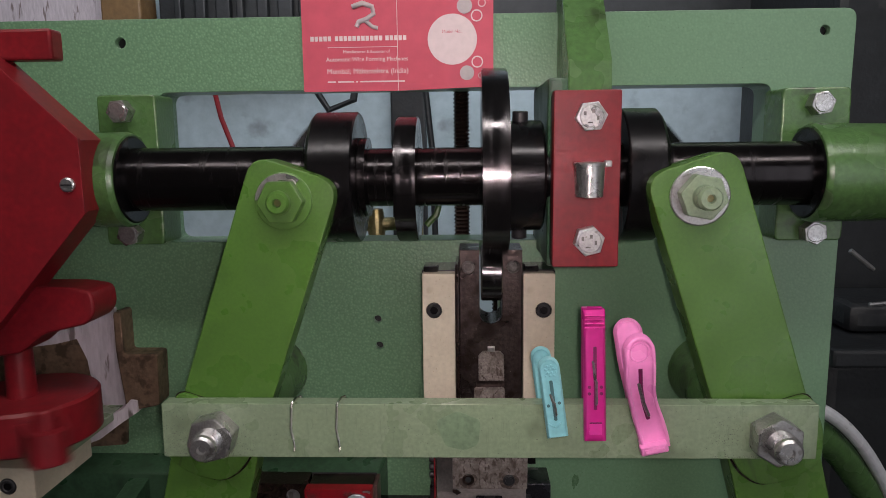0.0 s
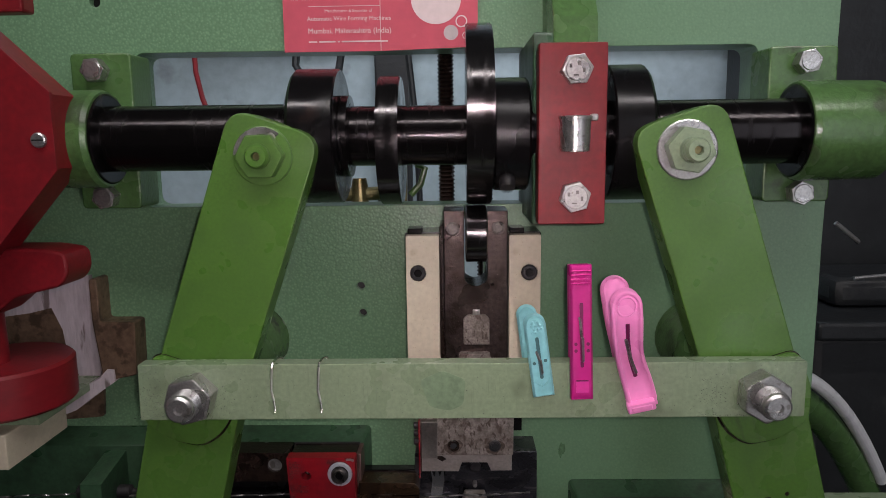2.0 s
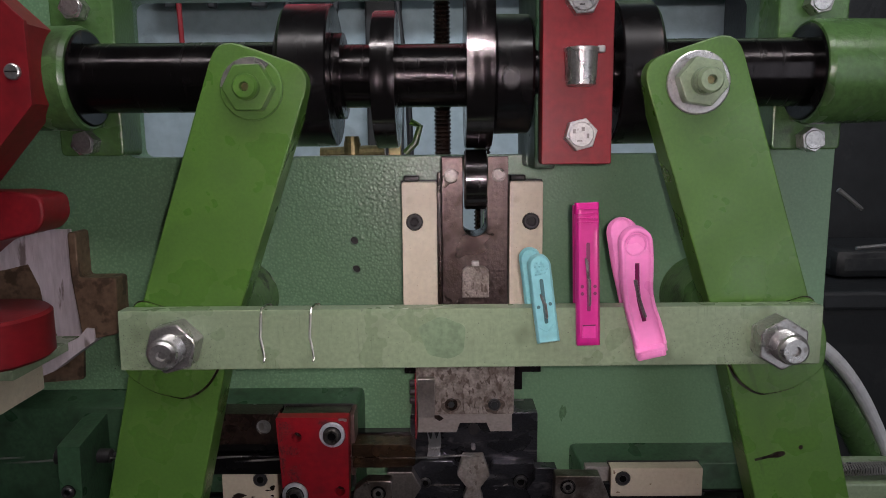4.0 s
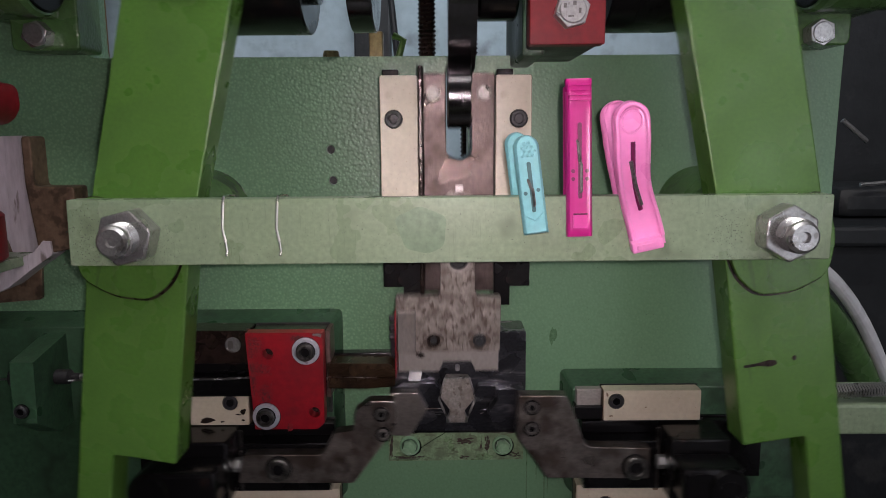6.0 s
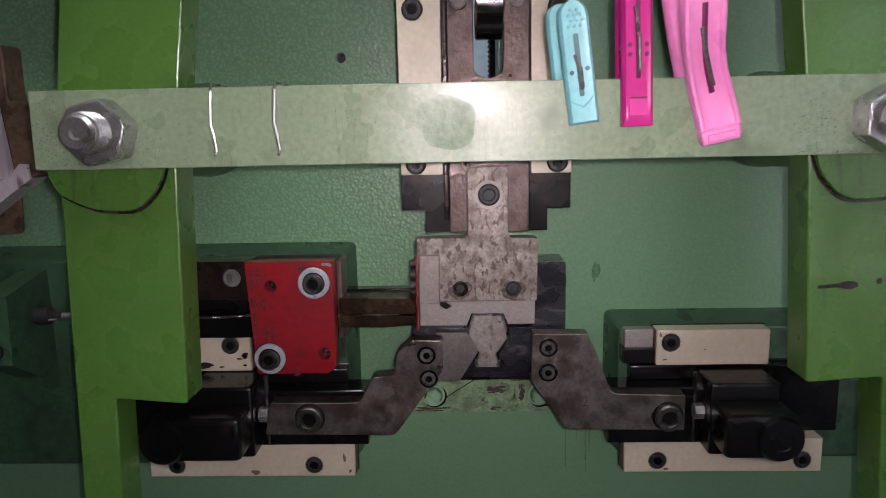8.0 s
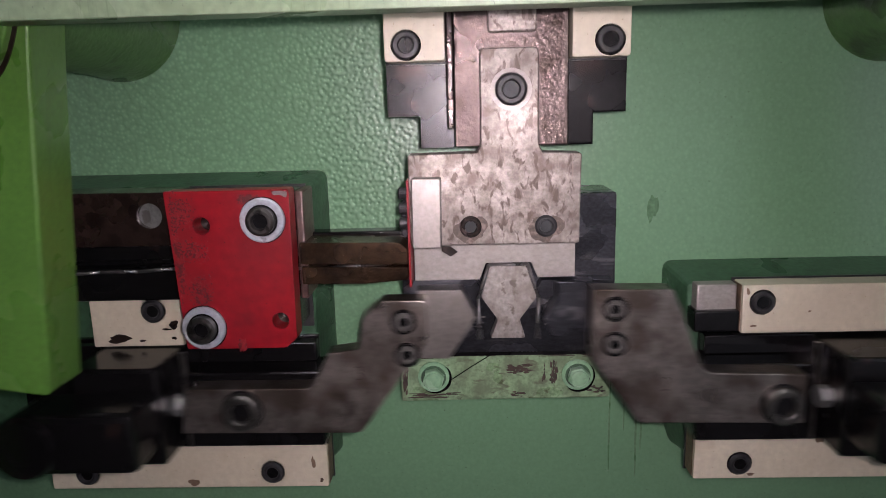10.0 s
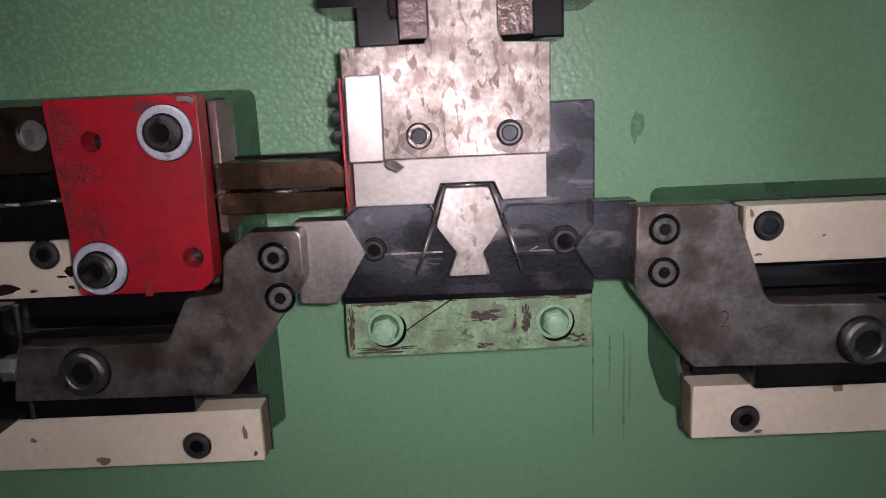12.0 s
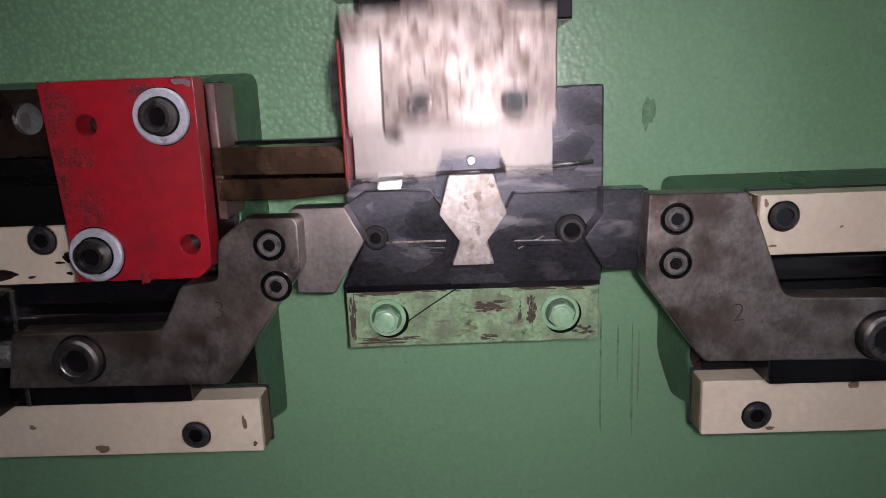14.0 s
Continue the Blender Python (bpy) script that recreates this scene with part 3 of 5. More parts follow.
def phase(t):
    return ((t - FIRST) / PERIOD + 0.5) % 1.0 - 0.5


def ease(u):
    u = min(1.0, max(0.0, u))
    return u * u * (3 - 2 * u)


def arms_in(p):
    return ease((p + 0.235) / 0.21) if p < 0.015 else 1 - ease((p - 0.045) / 0.22)


def ram_up(p):
    return ease((p - 0.06) / 0.2) if p > -0.1 else 1 - ease((p + 0.5) / 0.23)


STROKE = 0.025
shaft = thing("camshaft", (0.05, AX_Y, AX_Z), "black oiled camshaft with drum cams and disc cams", "camshaft")
part("shaft", lathe([(-0.215, 0.018), (-0.213, 0.0215), (-0.0305, 0.0215), (-0.030, 0.0195), (0.046, 0.0195), (0.046, 0.021), (0.285, 0.021), (0.287, 0.018)], (0, AX_Y, AX_Z), "x", 56), SHAFT, shaft)


def cam_disc(x0, x1, radius):
    """A plate cam; radius(p) is its reach at the foot of the shaft when the machine's phase is p."""
    bm, n, rings = bmesh.new(), 96, []
    for x, f in ((x0, 0.3), (x0, 1), (x1, 1), (x1, 0.3)):
        ring = []
        for k in range(n):
            p = k / n - 0.5
            r = radius(p) * f if f == 1 else 0.02
            if f == 1:
                r -= 0.0006 if x in (x0, x1) else 0
            a = -math.tau * p
            ring.append(bm.verts.new((x, AX_Y + r * math.sin(a), AX_Z - r * math.cos(a))))
        rings.append(ring)
    for one, two in zip(rings, rings[1:]):
        for k in range(n):
            bm.faces.new((one[k], one[(k + 1) % n], two[(k + 1) % n], two[k]))
    bmesh.ops.recalc_face_normals(bm, faces=bm.faces)
    edge = [e for e in bm.edges if len(e.link_faces) == 2 and e.calc_face_angle(0) > 1.2]
    bmesh.ops.bevel(bm, geom=edge, offset=0.0008, segments=2, affect="EDGES")
    return bm


part("ram_cam", cam_disc(0.0445, 0.0607, lambda p: 0.046 + STROKE * (1 - ram_up(p))), POLISHED, shaft, "tall black plate cam with a polished rim")
part("cutter_cam", cam_disc(-0.0112, 0.0026, lambda p: 0.0425 + 0.0035 * math.cos(math.tau * (p - 0.35))), POLISHED, shaft, "narrow black plate cam")


def drum_cam(x_in, x_out, swell):
    """A drum whose outer end swells sideways over the part of the turn that spreads the levers."""
    bm, n, rings = bmesh.new(), 96, []
    sign = 1 if x_out > x_in else -1
    for kind in ("bore", "back", "rim0", "rim", "face", "cone", "core"):
        ring = []
        for k in range(n):
            p = k / n - 0.5
            b = x_out + sign * swell * arms_in(p)
            x, r = {"bore": (x_in, 0.020), "back": (x_in, 0.0425), "rim0": (x_in + sign * 0.001, 0.0435), "rim": (b - sign * 0.002, 0.0435),
                    "face": (b, 0.0415), "cone": (b + sign * 0.006, 0.026), "core": (b + sign * 0.008, 0.0205)}[kind]
            a = -math.tau * p
            # the swell stands towards the levers at phase zero
            ring.append(bm.verts.new((x, AX_Y - r * math.cos(a), AX_Z - r * math.sin(a))))
        rings.append(ring)
    for one, two in zip(rings, rings[1:]):
        for k in range(n):
            bm.faces.new((one[k], one[(k + 1) % n], two[(k + 1) % n], two[k]))
    bmesh.ops.recalc_face_normals(bm, faces=bm.faces)
    return bm


part("drum_cam", drum_cam(-0.0365, -0.0655, 0.028), BLACK, shaft)
part("drum_cam", drum_cam(0.134, 0.1586, 0.030), BLACK, shaft)
part("hub", lathe([(0.0615, 0.020), (0.0615, 0.035), (0.063, 0.0365), (0.083, 0.0365), (0.0845, 0.035), (0.0845, 0.02)], (0, AX_Y, AX_Z), "x", 56), BLACK, shaft)
for s in (1, -1):
    part("clamp_screw", lathe([(0.034 * s, 0.0052), (0.042 * s, 0.0052), (0.0425 * s, 0.0046)], (0.070, AX_Y, AX_Z), "z", 20), SCREW, shaft)
part("collar", lathe([(-0.036, 0.02), (-0.036, 0.0265), (-0.031, 0.0265), (-0.0305, 0.02)], (0, AX_Y, AX_Z), "x", 48), SHAFT, shaft)

# ---- the two rocking levers and the tie bar ----
PIV_Y, PIV_Z, PIV_L, PIV_R = 0.503, 1.2305, -0.1205, 0.2165


def rocker(px, kink, side, nut_turn, stud, label):
    """side 1: the lever whose foot works to its right; kink: the slope of its lower leg."""
    lv = thing("rocking_lever", (px, PIV_Y, PIV_Z), label, "lever", "rocking levers")
    w, k = 0.0288, math.tan(radians(kink))

    def low(x, z):
        return (px + x + z * k, PIV_Z + z)
    notch = 0.128 if side > 0 else 0.121
    v = w - 0.002
    pts = [(px - v, PIV_Z + 0.171), (px + w, PIV_Z + 0.171), (px + w, PIV_Z)]
    if side > 0:
        pts += [low(w, -notch), low(-0.007, -notch - 0.002), low(-0.007, -0.215), low(-v, -0.215)]
        radii = [0.014, 0.014, 0.02, 0.002, 0.002, 0.003, 0.003, 0.02]
    else:
        pts += [low(w, -0.215), low(0.009, -0.215), low(0.009, -notch - 0.002), low(-v, -notch)]
        radii = [0.014, 0.014, 0.02, 0.003, 0.003, 0.002, 0.002, 0.02]
    pts += [(px - v, PIV_Z)]
    part("plate", prism(rounded(pts, radii), 0.493, 0.513, 0.0016), LEVER, lv)
    lobe = [(-0.030, 0.014), (-0.032, -0.012), (-0.025, -0.031), (-0.006, -0.037), (0.014, -0.035), (0.023, -0.024), (0.026, -0.012), (0.026, 0.014)]
    part("weld_lug", prism(rounded([(px + x * side, PIV_Z + z) for x, z in lobe], 0.007, 4), 0.4896, 0.4936, 0.0012), LEVER, lv, "rough welded green lug")
    # dark plate slightly larger than the lug draws a line round it
    part("dark_seam", prism(rounded([(px + (x * 1.035 + 0.0003) * side, PIV_Z + z * 1.035 - 0.0002) for x, z in lobe], 0.007, 4), 0.4925, 0.4932, 0), BROWN, lv, "dark line along the weld")
    bz = PIV_Z + 0.150
    part("washer", lathe([(0.0, 0.0175), (-0.0018, 0.0175), (-0.0022, 0.0168)], (px, 0.493, bz), "y", 40), ZINC if side < 0 else LEVER, lv, "" if side > 0 else "bright zinc washer")
    nut = part("nut", prism(rounded(hexagon(px, bz, 0.0245, nut_turn), 0.0012, 2), 0.4825, 0.491, 0.0012), LEVER if side > 0 else BAR, lv, "green-painted hexagon nut")
    part("stud", lathe([(0, 0.0074), (-stud + 0.006, 0.0072), (-stud + 0.0055, 0.0066), (-stud + 0.005, 0.0072), (-stud + 0.002, 0.0070), (-stud, 0.0058), (-stud, 0.0026), (-stud + 0.003, 0.0022), (-stud + 0.003, 0.0002)], (px, 0.491, bz), "y", 32), LEVER if side > 0 else BAR, lv)
    part("centre_hole", lathe([(0.0, 0.0022), (-0.0006, 0.0020), (-0.0006, 0.0002)], (px, 0.4940 - stud, bz), "y", 16), BRASS, lv, "bright brass-coloured centre")
    if side > 0:
        arc = [radians(70 + 14 * i) for i in range(10)]
        crescent = [(px + 0.0168 * math.cos(a), bz + 0.0168 * math.sin(a)) for a in arc] + [(px + 0.0128 * math.cos(a), bz + 0.0128 * math.sin(a)) for a in arc[::-1]]
        part("paint_chip", prism(crescent, 0.4900, 0.4912, 0), ZINC, lv, "bare metal where the paint chipped")
    part("roller", lathe([(0.0, 0.011), (0.012, 0.011)], (px, 0.513, bz), "y", 32), BLACK, lv)
    return lv


lever_l = rocker(PIV_L, -6.0, 1, 0.35, 0.0145, "bright green steel rocking lever with a painted nut")
lever_r = rocker(PIV_R, 3.6, -1, 0.55, 0.020, "bright green steel rocking lever with a zinc washer")

mark = [(PIV_R - 0.0268, PIV_Z - 0.0738), (PIV_R - 0.0180, PIV_Z - 0.0742), (PIV_R - 0.0130, PIV_Z - 0.0735), (PIV_R - 0.0085, PIV_Z - 0.0746), (PIV_R - 0.0080, PIV_Z - 0.0768), (PIV_R - 0.0120, PIV_Z - 0.0778), (PIV_R - 0.0180, PIV_Z - 0.0760), (PIV_R - 0.0268, PIV_Z - 0.0754)]
part("oil_mark", prism(rounded(mark, 0.0012, 4), 0.49290, 0.4932, 0), BROWN, lever_r, "dark oil mark")
part("oil_drop", prism(circle(PIV_R + 0.0015, PIV_Z - 0.0755, 0.0014, 16), 0.49290, 0.4932, 0), BROWN, lever_r)

bar = thing("tie_bar", (0.045, 0.485, PIV_Z), "pale green flat tie bar joining both lever pivots", "tie bar")
part("flat", prism(rounded([(-0.155, 1.2142), (0.2438, 1.2152), (0.2438, 1.2492), (-0.1545, 1.2490)], 0.001, 2), 0.480, 0.4905, 0.0007), BAR, bar)
for px, tip, turn in ((PIV_L, 0.024, 0.25), (PIV_R, 0.024, 0.5)):
    part("nut", prism(rounded(hexagon(px, PIV_Z, 0.0258, turn), 0.0012, 2), 0.4665, 0.4795, 0.0016), ZINC, bar, "bright zinc hexagon nut")
    prof = [(0.0, 0.0088)]
    for i in range(11):
        a = -0.006 - i * (tip - 0.008) / 10.5
        prof += [(a, 0.0088), (a - 0.0007, 0.0079)]
    prof += [(-tip - 0.0006, 0.0078), (-tip - 0.002, 0.0064), (-tip - 0.002, 0.0028), (-tip, 0.0022), (-tip, 0.0002)]
    part("threaded_stud", lathe(prof, (px, 0.4795, PIV_Z), "y", 36), ZINC, bar, "threaded steel stud with a centre hole")
    part("pivot_pin", lathe([(0.0, 0.010), (0.035, 0.010)], (px, 0.4885, PIV_Z), "y", 28), ZINC, bar)

for x, z, rx, rz, n in ((-0.1460, 1.2300, 0.010, 0.015, 90), (-0.1080, 1.2270, 0.012, 0.010, 60), (0.1900, 1.2300, 0.012, 0.014, 70), (0.0100, 1.2330, 0.05, 0.010, 20), (-0.13, 1.2165, 0.03, 0.0015, 50), (0.21, 1.2165, 0.03, 0.0012, 40)):
    stuff(part("dirt_film", flecks(x, z, rx, rz, n * 3, 0.480, 0.00016), BARDIRT, bar))
part("smear", prism(rounded([(0.0150, 1.2385), (0.0285, 1.2448), (0.0425, 1.2390), (0.0412, 1.2235), (0.0330, 1.2195), (0.0210, 1.2222)], 0.003, 3), 0.47990, 0.4801, 0), BARSMEAR, bar, "dull rubbed patch on the paint")


# ---- pegs on the bar ----
def leaf_line(u, curve):
    """Sideways and forward bow of a leaf at the share u of its length."""
    return curve * 0.5 * math.sin(math.tau * (0.3 - u) / 0.95), curve * math.sin(u * math.tau)


def peg_leaf(w, length, thick, curve, head):
    """One leaf, its foot at the origin, standing along z, facing -y; curve bows it and dishes its face, head rounds its top."""
    bm, cols = bmesh.new(), 10
    levels = [0.0, 0.02, 0.04] + [0.04 + 0.96 * (1 - w / 2 / length) * k / 18 for k in range(1, 18)]
    top = 1 - w / 2 / length
    levels = [u for u in levels if u < top] + [top + (1 - top) * math.sin(k / 10 * math.pi / 2) for k in range(11)] if head else [k / 26 for k in range(27)]
    rows = len(levels) - 1
    front, back = [], []
    for i, u in enumerate(levels):
        z = length * u
        half = w / 2
        if head and u > top:
            half = math.sqrt(max(1e-8, half * half - (z - length * top) ** 2))
        half = max(half, 0.0008)
        if curve:
            half *= 1 - 0.09 * math.exp(-((u - 0.45) / 0.16) ** 2)
        y = leaf_line(u, curve)[1]
        f, b = [], []
        for j in range(cols + 1):
            x = half * (2 * j / cols - 1) + leaf_line(u, curve)[0]
            rim = thick * 0.25 if (j in (0, cols) or i in (0, rows)) else 0.0
            dish = (0.0011 if curve else 0.0003) if 2 <= j <= cols - 2 and 2 <= i <= rows - 4 else 0.0
            f.append(bm.verts.new((x, y - thick / 2 + rim + dish, z)))
            b.append(bm.verts.new((x, y + thick / 2, z)))
        front.append(f)
        back.append(b)
    for g in (front, back):
        for i in range(rows):
            for j in range(cols):
                bm.faces.new((g[i][j], g[i][j + 1], g[i + 1][j + 1], g[i + 1][j]))
    for i in range(rows):
        for j in (0, cols):
            bm.faces.new((front[i][j], front[i + 1][j], back[i + 1][j], back[i][j]))
    for j in range(cols):
        for i in (0, rows):
            bm.faces.new((front[i][j], front[i][j + 1], back[i][j + 1], back[i][j]))
    bmesh.ops.recalc_face_normals(bm, faces=bm.faces)
    return bm


def moved(bm, m):
    bmesh.ops.transform(bm, matrix=m, verts=bm.verts)
    return bm


def peg(x, z, w, length, lean, mat, curve, head, label, spread, dots, shift, tilt, foot):
    pg = thing("clothes_peg", (x, 0.476, z), label, "clothes peg", "sample pegs on the bar")
    turn = pose(x, 0, z, 0, lean, 0)
    front = pose(0, foot, 0, tilt)
    back = pose(0, 0.4945, 0, spread)
    fl = part("front_leaf", moved(peg_leaf(w, length, 0.0055, curve, head), turn @ front), mat, pg, crease=55)
    part("back_leaf", moved(peg_leaf(w * 0.98, length, 0.005, curve * 0.5, head), pose(shift[0], 0, shift[1]) @ turn @ back), mat, pg, crease=55)
    lo, hi = (0.26 if curve else 0.27) * length, (0.75 if curve else 0.70) * length
    if curve:
        run = [lo + (hi - lo) * k / 12 for k in range(13)]
        part("slot", moved(rod([(leaf_line(z / length, curve)[0], leaf_line(z / length, curve)[1] - 0.0010, z) for z in run], 0.0014, 10), turn @ front), MAGDARK, fl, "dark slot in the plastic")
        wire = run[1:10]
        part("spring", moved(rod([(leaf_line(z / length, curve)[0] + 0.0008 - 0.0022 * k / 8, leaf_line(z / length, curve)[1] - 0.0030 - 0.0012 * math.sin(math.pi * k / 8), z) for k, z in enumerate(wire)], 0.0010, 8), turn @ front), HEAD, pg, "bent steel wire spring")
        edge = []
        for k in range(17):
            u = 0.06 + (1 - w / 2 / length - 0.06) * k / 16
            edge.append((-(w / 2 - 0.0012) * (1 - 0.09 * math.exp(-((u - 0.45) / 0.16) ** 2)), u))
        arc = [((w / 2 - 0.0012) * -math.cos(a), 1 - w / 2 / length + (w / 2 - 0.0012) / length * math.sin(a)) for a in [math.pi * k / 14 for k in range(1, 14)]]
        loop = edge + arc + [(-x, u) for x, u in edge[::-1]]
        part("raised_rim", moved(rod([(x + leaf_line(u, curve)[0], leaf_line(u, curve)[1] - 0.0022, u * length) for x, u in loop], 0.0013, 8), turn @ front), mat, fl, crease=60)
        c = length - w * 0.52
        ring = [(w * 0.30 * math.cos(math.tau * k / 28), c + w * 0.30 * math.sin(math.tau * k / 28)) for k in range(29)]
        part("thumb_ring", moved(rod([(x + leaf_line(z / length, curve)[0], leaf_line(z / length, curve)[1] - 0.0017, z) for x, z in ring], 0.0006, 6), turn @ front), mat, fl)
    else:
        part("slot", moved(prism(rounded([(-0.0010, lo - 0.002), (0.0010, lo - 0.002), (0.0010, hi + 0.002), (-0.0010, hi + 0.002)], 0.001, 3), -0.0029, -0.0023, 0), turn @ front), MAGDARK if mat is not TEAL else HOLE, fl, "dark slot in the plastic")
        part("spring", moved(rod([(0.0002, -0.001, lo), (0.0006, -0.0034, lo + 0.002), (0.0004, -0.0042 - abs(curve), lo * 0.55 + hi * 0.45), (-0.0004, -0.0040 - abs(curve), (lo + hi) / 2), (-0.0010, -0.0032, hi - 0.008), (-0.0014, -0.001, hi - 0.006)], 0.0010 if curve else 0.0008, 8), turn @ front), HEAD, pg, "bent steel wire spring")
    coil = []
    for k in range(40):
        a = k * 0.9
        coil.append((-0.004 + 0.008 * k / 39, 0.010 + 0.0035 * math.cos(a), (lo + hi) / 2 - 0.006 + 0.0035 * math.sin(a)))
    part("spring_coil", moved(rod(coil, 0.0006, 6), turn @ front), WIRE, pg)
    for dx, f in dots:
        part("dimple", moved(lathe([(-0.0029, 0.0010), (-0.0031, 0.0010), (-0.0031, 0.0002)], (dx, 0, f * length), "y", 14), turn @ front), HOLE if mat is TEAL else MAGDARK, fl)
    if curve:
        part("foot_lip", moved(box(-w * 0.47, w * 0.47, -0.0055, 0.0, -0.001, 0.005, 0.001), turn @ front), mat, fl)
        part("foot_frame", moved(box(-w * 0.34, w * 0.34, -0.0062, -0.005, 0.0003, 0.0035, 0.0006), turn @ front), mat, fl)
    elif not head:
        part("foot_window", moved(prism([(-0.0036, 0.0045), (0.0036, 0.0045), (0.0036, 0.0118), (-0.0036, 0.0118)], -0.0031, -0.0027, 0), turn @ front), FOOTPINK, fl, "brighter recess in the foot")
        part("foot_shadow_edge", moved(box(-0.0036, 0.0036, -0.0033, -0.0026, 0.0112, 0.0120, 0.0002), turn @ front), MAGDARK, fl)
        for k in range(4):
            part("grip_ridge", moved(box(-w * 0.46, w * 0.46, -0.0034, -0.0024, length * 0.86 + 0.0024 * k, length * 0.86 + 0.0024 * k + 0.0009, 0.0003), turn @ front), mat, fl)
    if mat is TEAL:
        for k in range(11):
            a, b = k % 3 - 1 + 0.5 * ((k // 3) % 2), k // 3
            part("grip_pip", moved(lathe([(-0.0027, 0.0008), (-0.0031, 0.0007), (-0.0033, 0.0002)], (a * 0.0024, 0, length * 0.80 + b * 0.0021), "y", 10), turn @ front), mat, fl)
        part("chevron", moved(rod([(-0.0052, -0.0028, 0.0105), (0.0, -0.0030, 0.0070), (0.0052, -0.0028, 0.0115)], 0.0004, 6), turn @ front), mat, fl)
    return pg


peg(0.0888, 1.2305, 0.0125, 0.0505, -8.0, TEAL, 0.0, True, "small teal plastic clothes peg clipped on the bar", 6.0, ((-0.0033, 0.43), (0.0033, 0.45)), (-0.003, 0.0015), 4.0, 0.4765)
peg(0.1108, 1.2290, 0.0127, 0.0795, -1.2, MAGENTA, 0.0, False, "long magenta plastic clothes peg clipped on the bar", -1.0, ((-0.0035, 0.42), (0.0035, 0.42), (-0.0035, 0.37), (0.0035, 0.37)), (0.0018, -0.003), -3.0, 0.4745)
peg(0.1458, 1.2232, 0.0175, 0.0755, -12.5, PINK, 0.0030, True, "large light pink plastic clothes peg clipped on the bar", -1.0, (), (0.0012, 0.001), 9.0, 0.4768)
for x, dx in ((-0.0735, 0.0), (-0.0455, 0.0008)):
    hook = thing("sample_wire", (x, 0.478, 1.25), "thin bent steel sample wire hung over the bar", "wire", "sample wires on the bar")
    part("wire", rod([(x + 0.006, 0.4918, 1.244), (x + 0.003, 0.4918, 1.2498), (x + 0.0015, 0.488, 1.2504), (x + 0.001, 0.4795, 1.2502), (x + 0.0006, 0.4787, 1.247), (x - 0.0004, 0.4787, 1.2335), (x + 0.0010, 0.4787, 1.2265), (x + 0.0016, 0.4787, 1.2215), (x + 0.0014, 0.4770, 1.2195)], 0.0007, 8), WIRE, hook)

# ---- the ram with its gibs ----
for side, x0, x1, nx0, nx1 in (("l", 0.0030, 0.0258, 0.0022, 0.0285), ("r", 0.0732, 0.0950, 0.0732, 0.0965)):
    gib = thing("gib_rail", ((x0 + x1) / 2, PLATE_Y, 1.26), "ivory-painted gib rail on a black oily guide", "gib rail", "gib rails")
    part("guide", prism([(nx0, 1.184), (nx0, 1.316), (nx1, 1.316), (nx1, 1.1715), (nx0 + 0.013 if side == "l" else nx1, 1.1715), (nx0 + 0.013 if side == "l" else nx1 - 0.013, 1.1715), (nx0 + 0.013 if side == "l" else nx1 - 0.013, 1.184)] if side == "l"
         else [(nx0, 1.1715), (nx0 + 0.0105, 1.1715), (nx0 + 0.0105, 1.184), (nx1, 1.184), (nx1, 1.316), (nx0, 1.316)], 0.562, PLATE_Y + 0.002, 0.001), BLACK, gib)
    part("strip", prism(rounded([(x0, 1.2045), (x1, 1.2045), (x1, 1.3165), (x0, 1.3165)], 0.0012, 2), 0.550, 0.5615, 0.0007), IVORY, gib)
    for z in (1.2905, 1.2105):
        socket_screw(gib, 0.0112 if side == "l" else 0.0873, 0.5502, z, 0.0052, SCREW, 0.0012)
    # black plate slightly larger than the strip draws its outline
    part("dark_outline", box(x0 - 0.0006, x1 + 0.0006, 0.5600, 0.5612, 1.2038, 1.3172, 0), SCREW, gib, "black outline round the strip")
    if side == "l":
        part("wear_strip", box(0.0261, 0.0287, 0.5530, 0.590, 1.1790, 1.3225, 0.0006), BROWN, gib, "oily brown wear strip")
    part("end_lug", box(x0 + 0.001, x0 + 0.011, 0.556, 0.575, 1.3165, 1.3205, 0.0008), BLACK, gib)

ram = thing("ram", (0.0508, 0.56, 1.2), "oily brown ram with a cam roller and bright forming head", "ram")
slot = rounded([(0.0430, 1.3075), (0.0430, 1.258), (0.0505, 1.2545), (0.0588, 1.258), (0.0588, 1.3075)], [0, 0.005, 0.005, 0.005, 0], 4)
body_pts = [(0.0290, 1.3075), (0.0290, 1.172), (0.0727, 1.172), (0.0727, 1.3075)] + slot[::-1]
part("slider", prism(body_pts, 0.5545, 0.588, 0.0007), SLIDER, ram)
for x in (0.0352, 0.0664):
    part("side_screw", lathe([(0.0003, 0.0046), (-0.0006, 0.0045), (-0.0008, 0.0041), (-0.0008, 0.0030), (-0.0002, 0.0028), (-0.0002, 0.0002)], (x, 0.5545, 1.2955), "y", 24), DULL, ram, "hollow set screw")
part("roller", lathe([(0.0437, 0.004), (0.0437, 0.0178), (0.0445, 0.0192), (0.0573, 0.0192), (0.0581, 0.0178), (0.0581, 0.004)], (0, AX_Y, AX_Z - 0.0712 - 0.0192), "x", 48), POLISHED, ram, "polished black cam roller")
nutz = 1.2265
part("spring_nut", prism(rounded([(0.042, nutz - 0.012), (0.06, nutz - 0.012), (0.06, nutz + 0.006), (0.057, nutz + 0.009), (0.045, nutz + 0.009), (0.042, nutz + 0.006)], 0.001, 2), 0.5505, 0.5548, 0.0008), STEEL, ram)
part("nut_stem", box(0.0485, 0.0535, 0.5512, 0.5548, nutz + 0.009, nutz + 0.0125, 0.0006), ZINC, ram)
